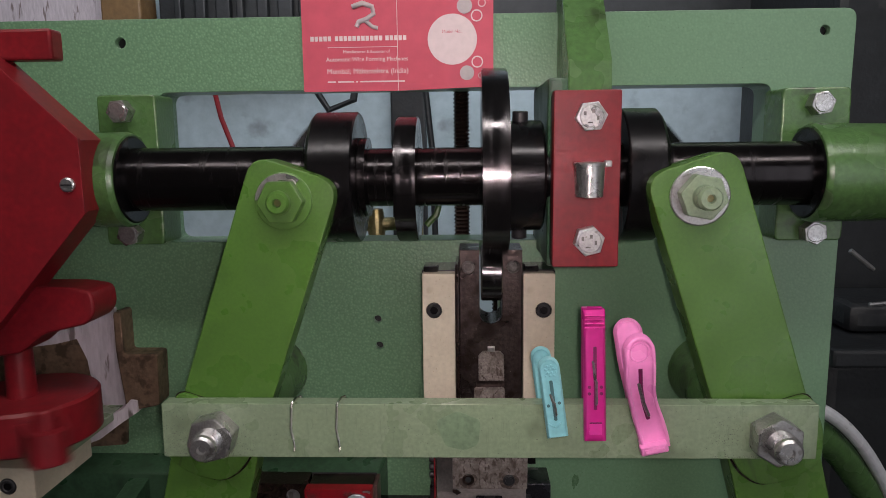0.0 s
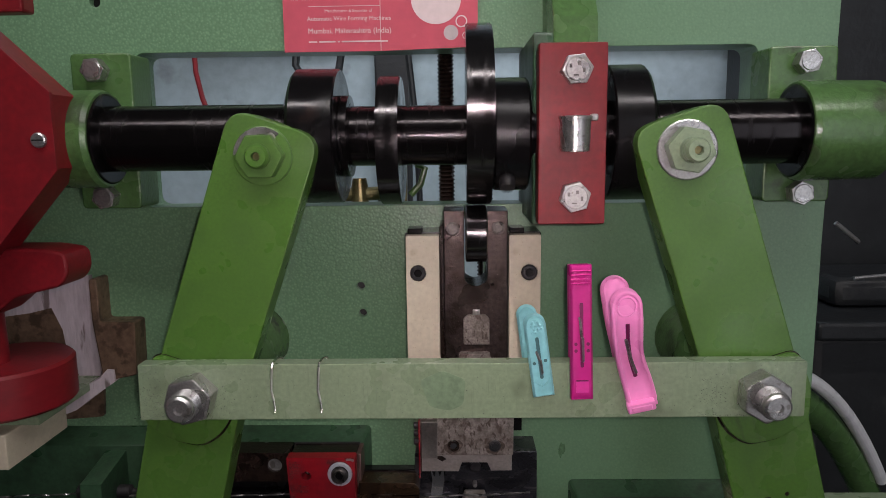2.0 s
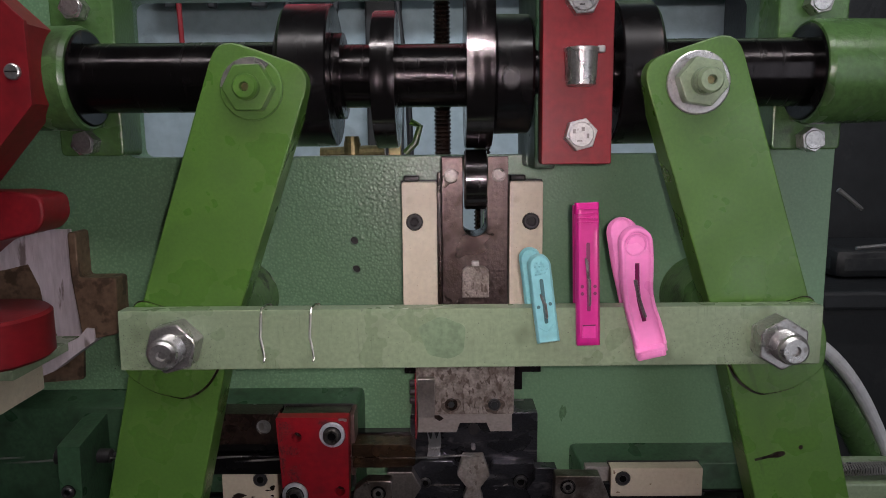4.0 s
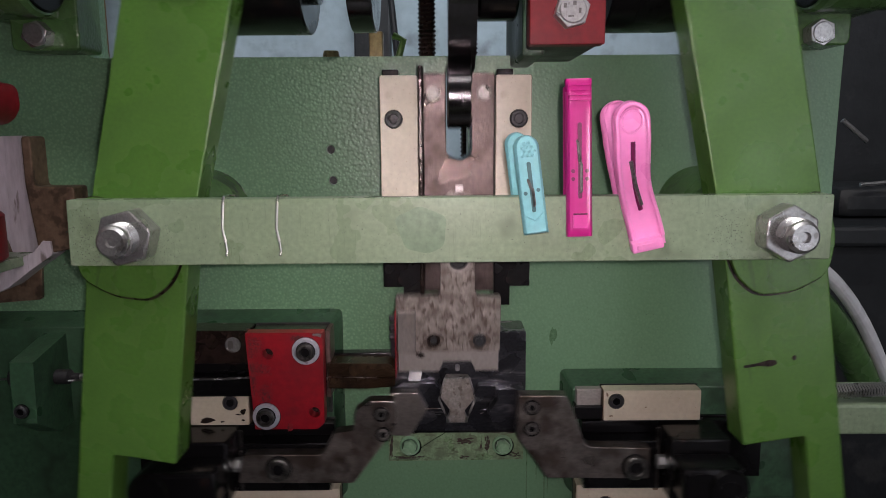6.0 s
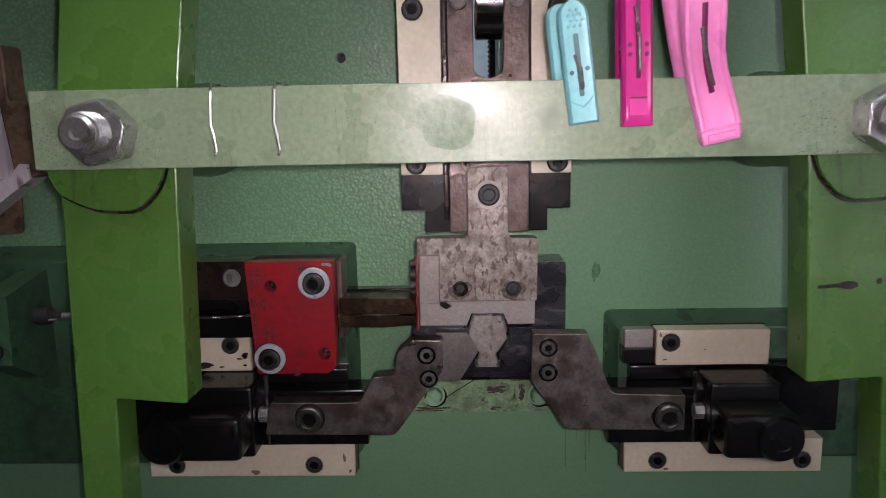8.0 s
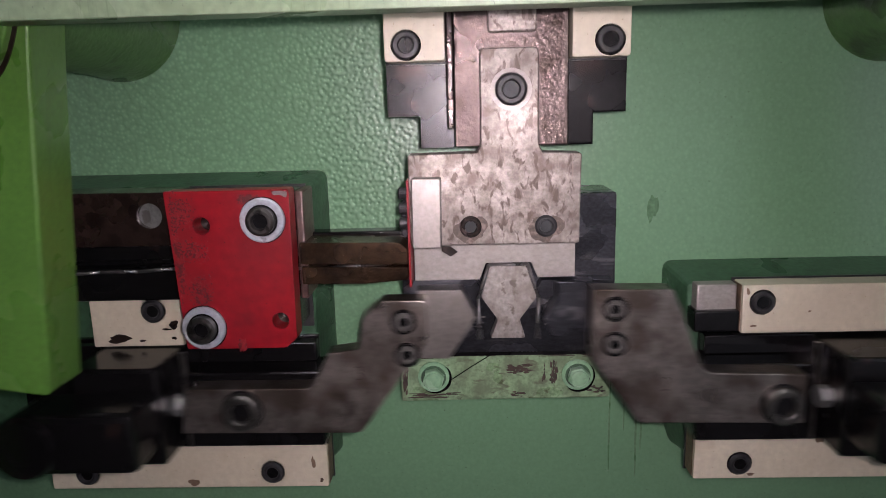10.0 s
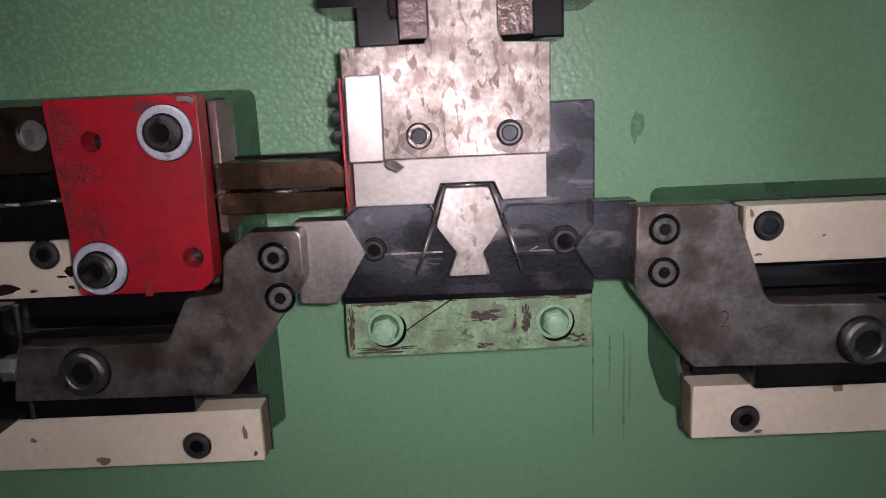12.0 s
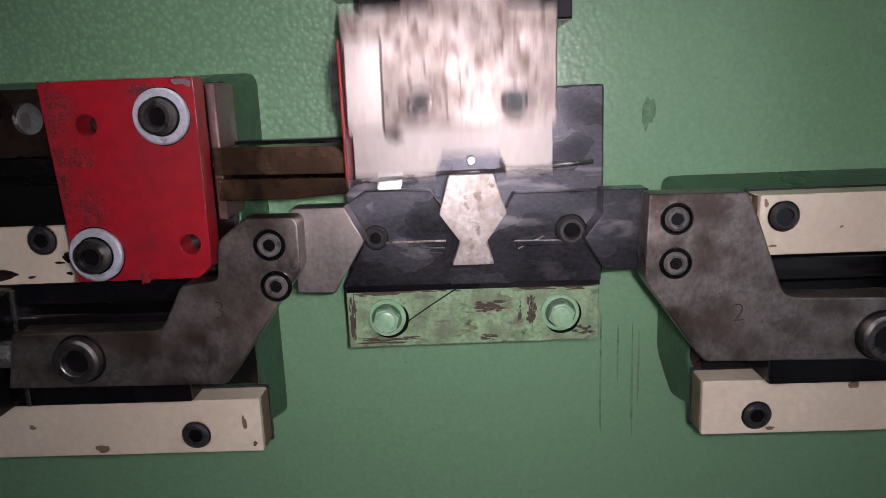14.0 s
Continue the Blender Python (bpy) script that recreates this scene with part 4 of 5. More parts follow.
neck = [(0.0387, 1.2085), (0.0606, 1.2085), (0.0606, 1.1728), (0.0622, 1.1698), (0.0770, 1.1692), (0.0765, 1.1342), (0.0105, 1.1342), (0.0105, 1.1698), (0.0370, 1.1702), (0.0387, 1.1728)]
part("head_plate", prism(rounded(neck, [0.002, 0.002, 0.002, 0, 0.001, 0.001, 0.001, 0.001, 0, 0.002], 3), 0.548, 0.5582, 0.0008), STEEL, ram, "smeared bright steel T-shaped head plate")
notch = [(0.0112, 1.1182), (0.0376, 1.1182), (0.0402, 1.1250), (0.0585, 1.1250), (0.0612, 1.1186), (0.0762, 1.1188), (0.0762, 1.1350), (0.0112, 1.1350)]
part("blade", prism(notch, 0.5560, 0.5648, 0.0004), BLADE, ram, "ground steel bending blade with a notch")
part("clamp", prism(rounded([(0.0115, 1.1340), (0.0228, 1.1340), (0.0232, 1.1612), (0.0118, 1.1612)], 0.001, 3), 0.5435, 0.5478, 0.0008), CLAMP, ram)
part("red_shim", box(0.0098, 0.0107, 0.5445, 0.5640, 1.1185, 1.1605, 0.0002), RED, ram, "thin red-edged shim plate")
part("chip_lip", prism([(0.0228, 1.1322), (0.0262, 1.1300), (0.0290, 1.1318), (0.0262, 1.1340), (0.0228, 1.1340)], 0.5470, 0.5478, 0.0002), BROWN, ram)
socket_screw(ram, 0.0342, 0.5482, 1.1415, 0.0043, BROWN, 0.0012)
socket_screw(ram, 0.0634, 0.5482, 1.1413, 0.0043, SCREW, 0.0016)
socket_screw(ram, 0.0503, 0.5482, 1.1934, 0.0058, SCREW, 0.0015)
part("counterbore", lathe([(0.0, 0.0078), (-0.0005, 0.0078), (-0.0005, 0.0062), (0, 0.006)], (0.0503, 0.548, 1.1934), "y", 28), BLADE, ram)
# brown blots round the two head screws, set a little low
for x, z, rx, rz in ((0.0342, 1.1404, 0.0062, 0.0052), (0.0634, 1.1404, 0.0064, 0.0054)):
    part("screw_film", prism(blot(x, z, rx, rz, 34, 0.3), 0.54788, 0.5482, 0), SCREWFILM, ram, "brown film round the screw")
for z in (1.1545, 1.1485, 1.1425):
    part("edge_screw", lathe([(0.0, 0.0024), (-0.0032, 0.0024), (-0.0036, 0.0018)], (0.0096, 0.5535, z), "x", 16), SCREW, ram)

# ---- the forming die ----
die = thing("forming_die", (0.05, PLATE_Y, 1.1), "dark steel forming die with a bright fish-shaped mandrel", "die")
part("back_plate", prism(rounded([(0.0040, 1.0835), (0.0962, 1.0835), (0.0962, 1.1508), (0.0050, 1.1495)], 0.0015, 2), 0.573, PLATE_Y + 0.002, 0.0012), DIE, die)
part("die_plate", prism(rounded([(0.0028, 1.0836), (0.0942, 1.0830), (0.0942, 1.0935), (0.0875, 1.1010), (0.0935, 1.1085), (0.0935, 1.1150), (0.0640, 1.1150), (0.0560, 1.1010), (0.0452, 1.1010), (0.0350, 1.1170), (0.0125, 1.1178), (0.0052, 1.1128), (0.0128, 1.1022)], 0.0006, 2), 0.566, 0.573, 0.0006), DIE, die)
part("mandrel", prism(rounded([(0.0420, 1.1229), (0.0568, 1.1228), (0.0612, 1.1093), (0.0541, 1.0997), (0.0565, 1.0917), (0.0419, 1.0917), (0.0450, 1.0999), (0.0382, 1.1096)], 0.0008, 3), 0.5598, 0.568, 0.0005), MANDREL, die, "bright scratched fish-shaped mandrel")
part("stop_pin", lathe([(0.0, 0.0042), (-0.0006, 0.0042), (-0.0010, 0.0036)], (0.0503, 0.5728, 1.1385), "y", 24), SCREW, die)
part("wire_pin", lathe([(0.0, 0.0016), (-0.0056, 0.0016), (-0.006, 0.0012)], (0.0498, 0.572, 1.1268), "y", 14), ZINC, die)
socket_screw(die, 0.0155, 0.566, 1.1012, 0.0040, SCREW, 0.0016)
socket_screw(die, 0.0835, 0.566, 1.1017, 0.0050, SCREW, 0.0030)
part("ledge", box(0.0640, 0.0930, 0.5648, 0.5662, 1.0965, 1.0985, 0.0003), DIE, die)
part("scribe", box(0.0180, 0.0400, 0.5656, 0.5662, 1.0990, 1.0996, 0.0001), STEEL, die)
for z, x0, x1 in ((1.0966, 0.0325, 0.0395), (1.0948, 0.0335, 0.0385)):
    part("stamp_mark", box(x0, x1, 0.5655, 0.5662, z, z + 0.0004, 0.0001), SCREW, die)
block = thing("die_support", (0.05, PLATE_Y, 1.07), "worn green-painted support block with rust patches", "support block")
part("block", prism(rounded([(0.0020, 1.0575), (0.0953, 1.0582), (0.0953, 1.0800), (0.0022, 1.0808)], 0.001, 2), 0.5745, PLATE_Y + 0.002, 0.0008), WORN, block)
part("dark_outline", box(0.0012, 0.0961, 0.5975, 0.5996, 1.0566, 1.0815, 0), SCREW, block, "black outline round the block")
for x in (0.0168, 0.0808):
    part("oil_stain", prism(blot(x + 0.0007, 1.0684, 0.0073, 0.0073, 30, 0.05), 0.5742, 0.5747, 0), BLACK, block, "black oil round the bolt")
    part("washer", lathe([(0.0, 0.0070), (-0.0012, 0.0070), (-0.0018, 0.0063), (-0.0018, 0.0030)], (x, 0.5745, 1.0693), "y", 32), GREENBOLT, block, "green-painted washer")
    # dark ring that marks the groove between washer and head
    part("dark_ring", lathe([(0.0, 0.0056), (-0.0003, 0.0054), (-0.0003, 0.0030)], (x, 0.5727, 1.0693), "y", 28), FLANK, block)
    bolt = hex_bolt(block, x, 0.5727, 1.0693, 0.0086, 0.0036, GREENBOLT, 0.25)
    part("crown", lathe([(0.0, 0.0038), (-0.0006, 0.0034), (-0.0009, 0.0026), (-0.0010, 0.0002)], (x, 0.5691, 1.0693), "y", 24), GREENBOLT, bolt)
for x, z, rx, rz, n in ((0.0165, 1.0790, 0.0140, 0.0014, 40), (0.0400, 1.0795, 0.0120, 0.0010, 20), (0.0780, 1.0790, 0.0150, 0.0014, 34), (0.0550, 1.0722, 0.0070, 0.0022, 34), (0.0545, 1.0603, 0.0042, 0.0014, 16),
                        (0.0705, 1.0700, 0.0020, 0.0060, 30), (0.0040, 1.0690, 0.0016, 0.0090, 26), (0.0660, 1.0690, 0.0010, 0.0060, 10), (0.0895, 1.0620, 0.0050, 0.0018, 16), (0.0170, 1.0600, 0.0120, 0.0014, 18)):
    stuff(part("rust_spot", smear(x, z, rx, rz, n, 0.5745), OLDRUST, block, "dark rust where the paint has gone"))
part("wire_scratch", rod([(0.0230, 0.5743, 1.0665), (0.0330, 0.5743, 1.0732), (0.0430, 0.5743, 1.0795)], 0.00025, 6), BLACK, block)
# black strip painted in for the shadow under the die plate
part("gap_shade", box(0.0030, 0.0945, 0.5700, 0.5760, 1.0803, 1.0836, 0), BLACK, block, "black strip standing in for the shadow under the die")

# ---- strips and forming slides ----


def strip(x0, x1, z0, z1, screws, label, y0=0.565):
    s = thing("slide_strip", ((x0 + x1) / 2, 0.577, (z0 + z1) / 2), label, "guide strip", "ivory guide strips")
    part("end_dirt", box(x0 - 0.0003 if x0 > 0 else x1 - 0.0012, x0 + 0.0012 if x0 > 0 else x1 + 0.0003, y0 + 0.002, 0.5765, z0 + 0.0005, z1 - 0.0005, 0.0001), RUST, s, "dirty bare end of the strip")
    part("bar", prism(rounded([(x0, z0), (x1, z0), (x1, z1), (x0, z1)], 0.0007, 2), y0, 0.5775, 0.0006), IVORY, s)
    part("dark_outline", box(x0 - 0.0008, x1 + 0.0008, 0.5755, 0.5768, z0 - 0.0008, z1 + 0.0008, 0), SCREW, s, "black outline round the strip")
    for x, z in screws:
        socket_screw(s, x, y0 + 0.0002, z, 0.0050, SCREW, 0.0018)
    return s


s_right = strip(0.1480, 0.2130, 1.0902, 1.1113, [(0.1562, 1.1038)], "ivory-painted guide strip, chipped at its edges")
s_base = strip(0.1309, 0.2478, 1.0230, 1.0440, [(0.1509, 1.0302), (0.2365, 1.0302)], "long ivory-painted guide strip with black screws")
s_low = strip(-0.1575, -0.0314, 1.0214, 1.0425, [(-0.0564, 1.0286), (-0.1409, 1.0286)], "long ivory-painted guide strip with black screws")
s_short = strip(-0.1300, -0.0905, 1.0890, 1.1098, [(-0.1026, 1.1048)], "short ivory-painted guide strip with oil spots")
for st, stains in ((s_short, ((-0.0942, 1.0985, 0.0021, 0.0017), (-0.1185, 1.0925, 0.0050, 0.0018), (-0.1085, 1.0915, 0.0012, 0.0006), (-0.0945, 1.0925, 0.0010, 0.0007), (-0.0975, 1.0965, 0.0022, 0.0004))),
                   (s_low, ((-0.0925, 1.0240, 0.0030, 0.0013), (-0.0378, 1.0330, 0.0008, 0.0028), (-0.1180, 1.0335, 0.0012, 0.0009), (-0.0345, 1.0245, 0.0008, 0.0009))),
                   (s_right, ((0.1530, 1.0935, 0.0012, 0.0005), (0.1760, 1.0995, 0.0006, 0.0004), (0.1500, 1.1085, 0.0007, 0.0014))),
                   (s_base, ((0.1850, 1.0412, 0.0016, 0.0018), (0.1560, 1.0250, 0.0018, 0.0006)))):
    for x, z, rx, rz in stains:
        part("oil_stain", prism(blot(x, z, rx, rz, 24, 0.4), 0.56485, 0.5652, 0), BROWN if st is s_short else RUST, st)
for x0, x1 in ((-0.17, -0.034), (0.134, 0.26)):
    ch = thing("slideway", ((x0 + x1) / 2, 0.577, 1.067), "black oily slideway between the guide strips", "slideway", "slideways")
    part("bed", box(x0, x1, 0.5745, 0.5775, 1.0445, 1.0895, 0.0003), BLACK, ch)
    part("upper_rail", box(x0, x1, 0.568, 0.5745, 1.0800, 1.0885, 0.0006), BLACK, ch)
smear = prism(rounded([(0.0165, -0.0105), (0.0180, 0.0010), (0.0168, 0.0095), (0.0195, 0.0030), (0.0213, 0.0110), (0.0235, 0.0035), (0.0262, 0.0105), (0.0270, 0.0010), (0.0250, -0.0105)], 0.001, 2), -0.0004, 0.0, 0)
part("oil_smear", moved(smear, pose(0, 0.5708, 1.1280, -11)), SHINE, die, "oil-wet bright patch scraped into the plate")
part("bright_chamfer", prism([(0.0905, 1.1020), (0.0948, 1.1080), (0.0955, 1.1065), (0.0913, 1.1005)], 0.5654, 0.5662, 0), MANDREL, die)
part("scratch", rod([(0.0652, 0.5658, 1.0955), (0.0742, 0.5658, 1.0998)], 0.0003, 6), STEEL, die)
stop = thing("stop_block", (0.14, 0.577, 1.1), "small greasy steel stop block beside the strip", "stop block")
part("block", box(0.1305, 0.1475, 0.570, 0.5775, 1.0935, 1.1105, 0.0008), BLADE, stop)
part("foot", box(0.1290, 0.1478, 0.567, 0.5775, 1.0905, 1.0995, 0.0006), BLACK, stop)

TRAVEL = 0.031


def forming_slide(name, arm_pts, arm_radii, tool_pts, screws, pivot, slot_x, body, label, digit, digit_at, mark_x):
    s = thing(name, (pivot[0], 0.56, 1.067), label, "forming slide", "forming slides")
    arm = part("arm", prism(rounded(arm_pts, arm_radii, 3), 0.545, 0.5550, 0.0009), ARM, s, "heat-stained cranked steel arm")
    part("tool", prism(rounded(tool_pts, 0.0006, 2), 0.5556, 0.5650, 0.0006), TOOL if digit == "3" else DIE, s, "ground steel bending tool")
    for x, z in screws:
        part("counterbore", lathe([(0.0, 0.0052), (-0.0005, 0.0052), (-0.0005, 0.0047), (0.0, 0.0046)], (x, 0.545, z), "y", 28), BLACK, arm)
        socket_screw(s, x, 0.5449, z, 0.0038, HEAD, 0.0016)
    part("slot", prism(rounded([(slot_x[0], pivot[1] - 0.004), (slot_x[1], pivot[1] - 0.004), (slot_x[1], pivot[1] + 0.004), (slot_x[0], pivot[1] + 0.004)], 0.004, 4), 0.5446, 0.5452, 0.0001), SCREW, arm)
    socket_screw(s, pivot[0], 0.545, pivot[1], 0.0078, DULL, 0.0042, "clamp_screw")
    part("slider", box(body[0], body[1], 0.5552, 0.5742, 1.0462, 1.0800, 0.001), BLACK, s)
    part("end_block", box(mark_x[0], mark_x[1], 0.538, 0.5742, 1.0470, 1.0885, 0.0015), BLACK, s)
    part("adjuster", lathe([(mark_x[2], 0.0046), (mark_x[2] + 0.005, 0.0046), (mark_x[2] + 0.0055, 0.0036)], (0, 0.549, 1.0685), "x", 6), ZINC, s, "bright adjusting bolt")
    part("yoke_pin", lathe([(0.0, 0.0125), (-0.021, 0.0125), (-0.0235, 0.0110), (-0.0235, 0.006), (-0.0228, 0.0055), (-0.0228, 0.0002)], (mark_x[3], 0.535, 1.0675), "y", 40), BLACK, s)
    part("yoke", box(min(mark_x[3], mark_x[0]), max(mark_x[3], mark_x[1]), 0.514, 0.538, 1.056, 1.080, 0.003), BLACK, s)
    part("end_rod", lathe([(1.0465, 0.0012), (1.0890, 0.0012)], (mark_x[2] + 0.0025, 0.556, 0), "z", 12), DULL, s)
    fc = bpy.data.curves.new("number", "FONT")
    fc.body, fc.size, fc.extrude, fc.align_x = digit, 0.0088, 0.0001, "CENTER"
    fc.offset = -0.00026
    num = new("number", fc)
    num.data.materials.append(OLDRUST)
    num.parent = arm
    num.matrix_basis = pose(digit_at[0] - pivot[0], 0.5449 - 0.56, digit_at[1] - 1.067, 90, 0, 0)
    num["label"] = "stamped number on the arm"
    return s


slide_r = forming_slide("forming_slide", [(0.1049, 1.1160), (0.1356, 1.1156), (0.1396, 1.1066), (0.1490, 1.0808), (0.1905, 1.0795), (0.1905, 1.0585), (0.1242, 1.0596), (0.1040, 1.0880)],
                        [0.001, 0.001, 0.001, 0.004, 0.001, 0.001, 0.002, 0.002], [(0.0925, 1.1166), (0.1075, 1.1166), (0.1075, 1.0890), (0.0932, 1.0896), (0.0866, 1.1005), (0.0925, 1.1085)],
                        [(0.1136, 1.1080), (0.1136, 1.0936)], (0.1810, 1.0670), (0.1765, 0.1865), (0.150, 0.2350), "dark steel forming slide with a cranked arm and dark tool", "2", (0.1345, 1.0735), (0.2020, 0.2400, 0.1965, 0.2300))
slide_l = forming_slide("forming_slide", [(-0.0240, 1.1130), (-0.0082, 1.1128), (-0.0068, 1.1110), (-0.0070, 1.0955), (-0.0352, 1.0568), (-0.1100, 1.0575), (-0.1060, 1.0768), (-0.0548, 1.0766), (-0.0470, 1.0915), (-0.0345, 1.0930), (-0.0330, 1.1060)],
                        [0.001, 0.001, 0.001, 0.002, 0.002, 0.001, 0.001, 0.003, 0.001, 0.002, 0.002], [(-0.0110, 1.1142), (0.0066, 1.1140), (0.0128, 1.1023), (0.0016, 1.0844), (-0.0110, 1.0850)],
                        [(-0.0163, 1.1043), (-0.0153, 1.0905)], (-0.0838, 1.0675), (-0.0890, -0.0790), (-0.150, -0.052), "dark steel forming slide with a cranked arm and bright tool", "3", (-0.0350, 1.0800), (-0.1500, -0.1145, -0.1135, -0.1560))

# ---- the wire feed side ----
red = thing("cutter_block", (-0.06, 0.577, 1.126), "bright red painted steel cutter block with washers", "cutter block")
part("block", prism(rounded([(-0.0852, 1.1580), (-0.0360, 1.1580), (-0.0366, 1.0975), (-0.0412, 1.0936), (-0.0817, 1.0936)], 0.0009, 2), 0.547, 0.5560, 0.0008, holes=[(-0.0713, 1.1443, 0.0034), (-0.0428, 1.1050, 0.0034)]), RED, red)
part("body", prism(rounded([(-0.0846, 1.1560), (-0.0366, 1.1560), (-0.0372, 1.0985), (-0.0420, 1.0946), (-0.0812, 1.0946)], 0.0009, 2), 0.5562, 0.5775, 0.0005), BROWN, red, "dark oily body behind the red face plate")
part("dark_outline", box(-0.0856, -0.0358, 0.5755, 0.5768, 1.0936, 1.1570, 0), SCREW, red, "black outline round the block")
part("side_plate", box(-0.0365, -0.0332, 0.5580, 0.5775, 1.1110, 1.1560, 0.0008), MAUVE, red)
for x, z in ((-0.0468, 1.1462), (-0.0738, 1.1028)):
    part("washer", lathe([(0.0, 0.0088), (-0.0014, 0.0088), (-0.0018, 0.0083)], (x, 0.547, z), "y", 40), WASHER, red, "bright zinc washer")
    socket_screw(red, x, 0.5452, z, 0.0056, DULL, 0.0040)
for x, z, rx, rz in ((-0.0828, 1.1400, 0.0014, 0.0140), (-0.0815, 1.1250, 0.0012, 0.0100), (-0.0790, 1.1490, 0.0028, 0.0050), (-0.0755, 1.1340, 0.0032, 0.0038), (-0.0740, 1.1170, 0.0026, 0.0060), (-0.0520, 1.1545, 0.0024, 0.0014), (-0.0590, 1.0950, 0.0008, 0.0020)):
    stuff(part("dirt_patch", flecks(x, z, rx * 1.9, rz * 1.3, 420, 0.547, 0.00024, (-0.0845 + max(0.0, 1.158 - z) * 0.05, 0)), REDDIRT, red))
for x, z in ((-0.0468, 1.1462), (-0.0738, 1.1028)):
    part("oil_stain", prism(blot(x, z, 0.0091, 0.0091, 40, 0.03), 0.54685, 0.5472, 0), BLACK, red)
part("paint_chip", prism(rounded([(-0.0430, 1.1574), (-0.0365, 1.1574), (-0.0370, 1.1545), (-0.0395, 1.1560), (-0.0420, 1.1556)], 0.0008, 2), 0.54685, 0.5472, 0), ZINC, red, "bare metal where the paint chipped")
guide = thing("wire_guide", (-0.02, 0.577, 1.127), "oily brown split wire guide leading to the die", "wire guide")
part("upper_jaw", prism(rounded([(-0.0350, 1.1262), (0.0092, 1.1252), (0.0088, 1.1310), (0.0055, 1.1345), (-0.0350, 1.1352)], [0.0003, 0.0003, 0.001, 0.002, 0.0005], 3), 0.5550, 0.573, 0.0006), GUIDE, guide)
part("lower_jaw", prism(rounded([(-0.0350, 1.1175), (-0.010, 1.1172), (0.0085, 1.1185), (0.0090, 1.1238), (-0.0350, 1.1248)], [0.0003, 0.0003, 0.001, 0.0005, 0.0003], 3), 0.5565, 0.573, 0.0006), GUIDE, guide)
part("rear_bar", box(-0.0345, 0.0060, 0.573, 0.582, 1.116, 1.1362, 0.0008), BLACK, guide)
feedblk = thing("feed_block", (-0.12, 0.577, 1.13), "dark oily feed block with a bored hole", "feed block")
part("upper", prism(rounded([(-0.1550, 1.1345), (-0.0862, 1.1345), (-0.0862, 1.1565), (-0.1550, 1.1570)], 0.001, 2), 0.5580, 0.5775, 0.0008, holes=[(-0.0965, 1.1470, 0.0052)]), BROWN, feedblk)
part("bore_wall", lathe([(0.0, 0.0064), (0.010, 0.0064), (0.010, 0.0002)], (-0.0965, 0.5605, 1.1470), "y", 24), ZINC, feedblk)
part("lower", box(-0.1550, -0.0862, 0.5610, 0.5775, 1.1105, 1.1245, 0.0008), BLACK, feedblk)
part("back", box(-0.1550, -0.0862, 0.5700, 0.5778, 1.1100, 1.1560, 0), BLACK, feedblk)
part("rail", box(-0.1550, -0.0862, 0.5635, 0.5775, 1.1275, 1.1335, 0.0006), BLACK, feedblk)
wg = thing("wire_bracket", (-0.22, PLATE_Y, 1.12), "green angled bracket that guides the wire", "bracket")
# dark green here puts the shade on the bracket's side into its colour
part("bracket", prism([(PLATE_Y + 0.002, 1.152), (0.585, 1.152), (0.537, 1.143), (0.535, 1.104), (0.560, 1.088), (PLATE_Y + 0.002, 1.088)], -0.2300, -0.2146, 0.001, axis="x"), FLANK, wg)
part("nozzle", lathe([(-0.2460, 0.003), (-0.2440, 0.006), (-0.2300, 0.006), (-0.2146, 0.005), (-0.2060, 0.005), (-0.2040, 0.0025), (-0.1990, 0.0025)], (0, 0.5615, 1.1252), "x", 24), SCREW, wg)
part("nozzle_tip", lathe([(-0.1990, 0.0021), (-0.1850, 0.0018)], (0, 0.5615, 1.1252), "x", 16), ZINC, wg)
socket_screw(wg, -0.2235, 0.5350, 1.1120, 0.0042, SCREW, 0.003)
rail = thing("feed_guard", (-0.30, 0.5, 1.38), "red sheet-steel guard over the feed gears", "guard")
part("panel", prism(rounded([(-0.2020, 1.4114), (-0.2016, 1.3650), (-0.2725, 1.2845), (-0.36, 1.2845), (-0.42, 1.34), (-0.42, 1.44), (-0.36, 1.5), (-0.2930, 1.4985)], 0.001, 2), 0.497, 0.500, 0.0006), REDCAP, rail)
part("rim", prism([(-0.2048, 1.4104), (-0.2046, 1.3660), (-0.2735, 1.2880), (-0.36, 1.288), (-0.41, 1.34), (-0.41, 1.44), (-0.36, 1.49), (-0.2930, 1.4940)], 0.5002, 0.530, 0.0006), REDCAP, rail)
part("panel_screw", lathe([(0.0, 0.0047), (-0.0016, 0.0045), (-0.0022, 0.0036), (-0.0022, 0.0002)], (-0.2105, 0.497, 1.3832), "y", 24), ZINC, rail)
part("screw_slot", box(-0.2140, -0.2070, 0.4944, 0.4950, 1.3828, 1.3836, 0), SCREW, rail)
part("crossbar", box(-0.40, -0.2267, 0.52, 0.534, 1.4612, 1.4805, 0.002), REDCAP, rail)
part("stay", prism(rounded([(-0.290, 1.2660), (-0.2640, 1.2700), (-0.2480, 1.2830), (-0.2170, 1.2900), (-0.2110, 1.2980), (-0.2120, 1.3120), (-0.2300, 1.3150), (-0.290, 1.3150)], 0.005, 4), 0.515, 0.545, 0.003), REDCAP, rail, "red cast stay")
part("post", lathe([(1.222, 0.0150), (1.2240, 0.0100), (1.290, 0.0085), (1.306, 0.0085)], (-0.2760, 0.530, 0), "z", 32), REDCAP, rail)
feed = thing("feed_crank", (-0.274, 0.535, 1.225), "red turning feed crank with a thick lug", "crank")
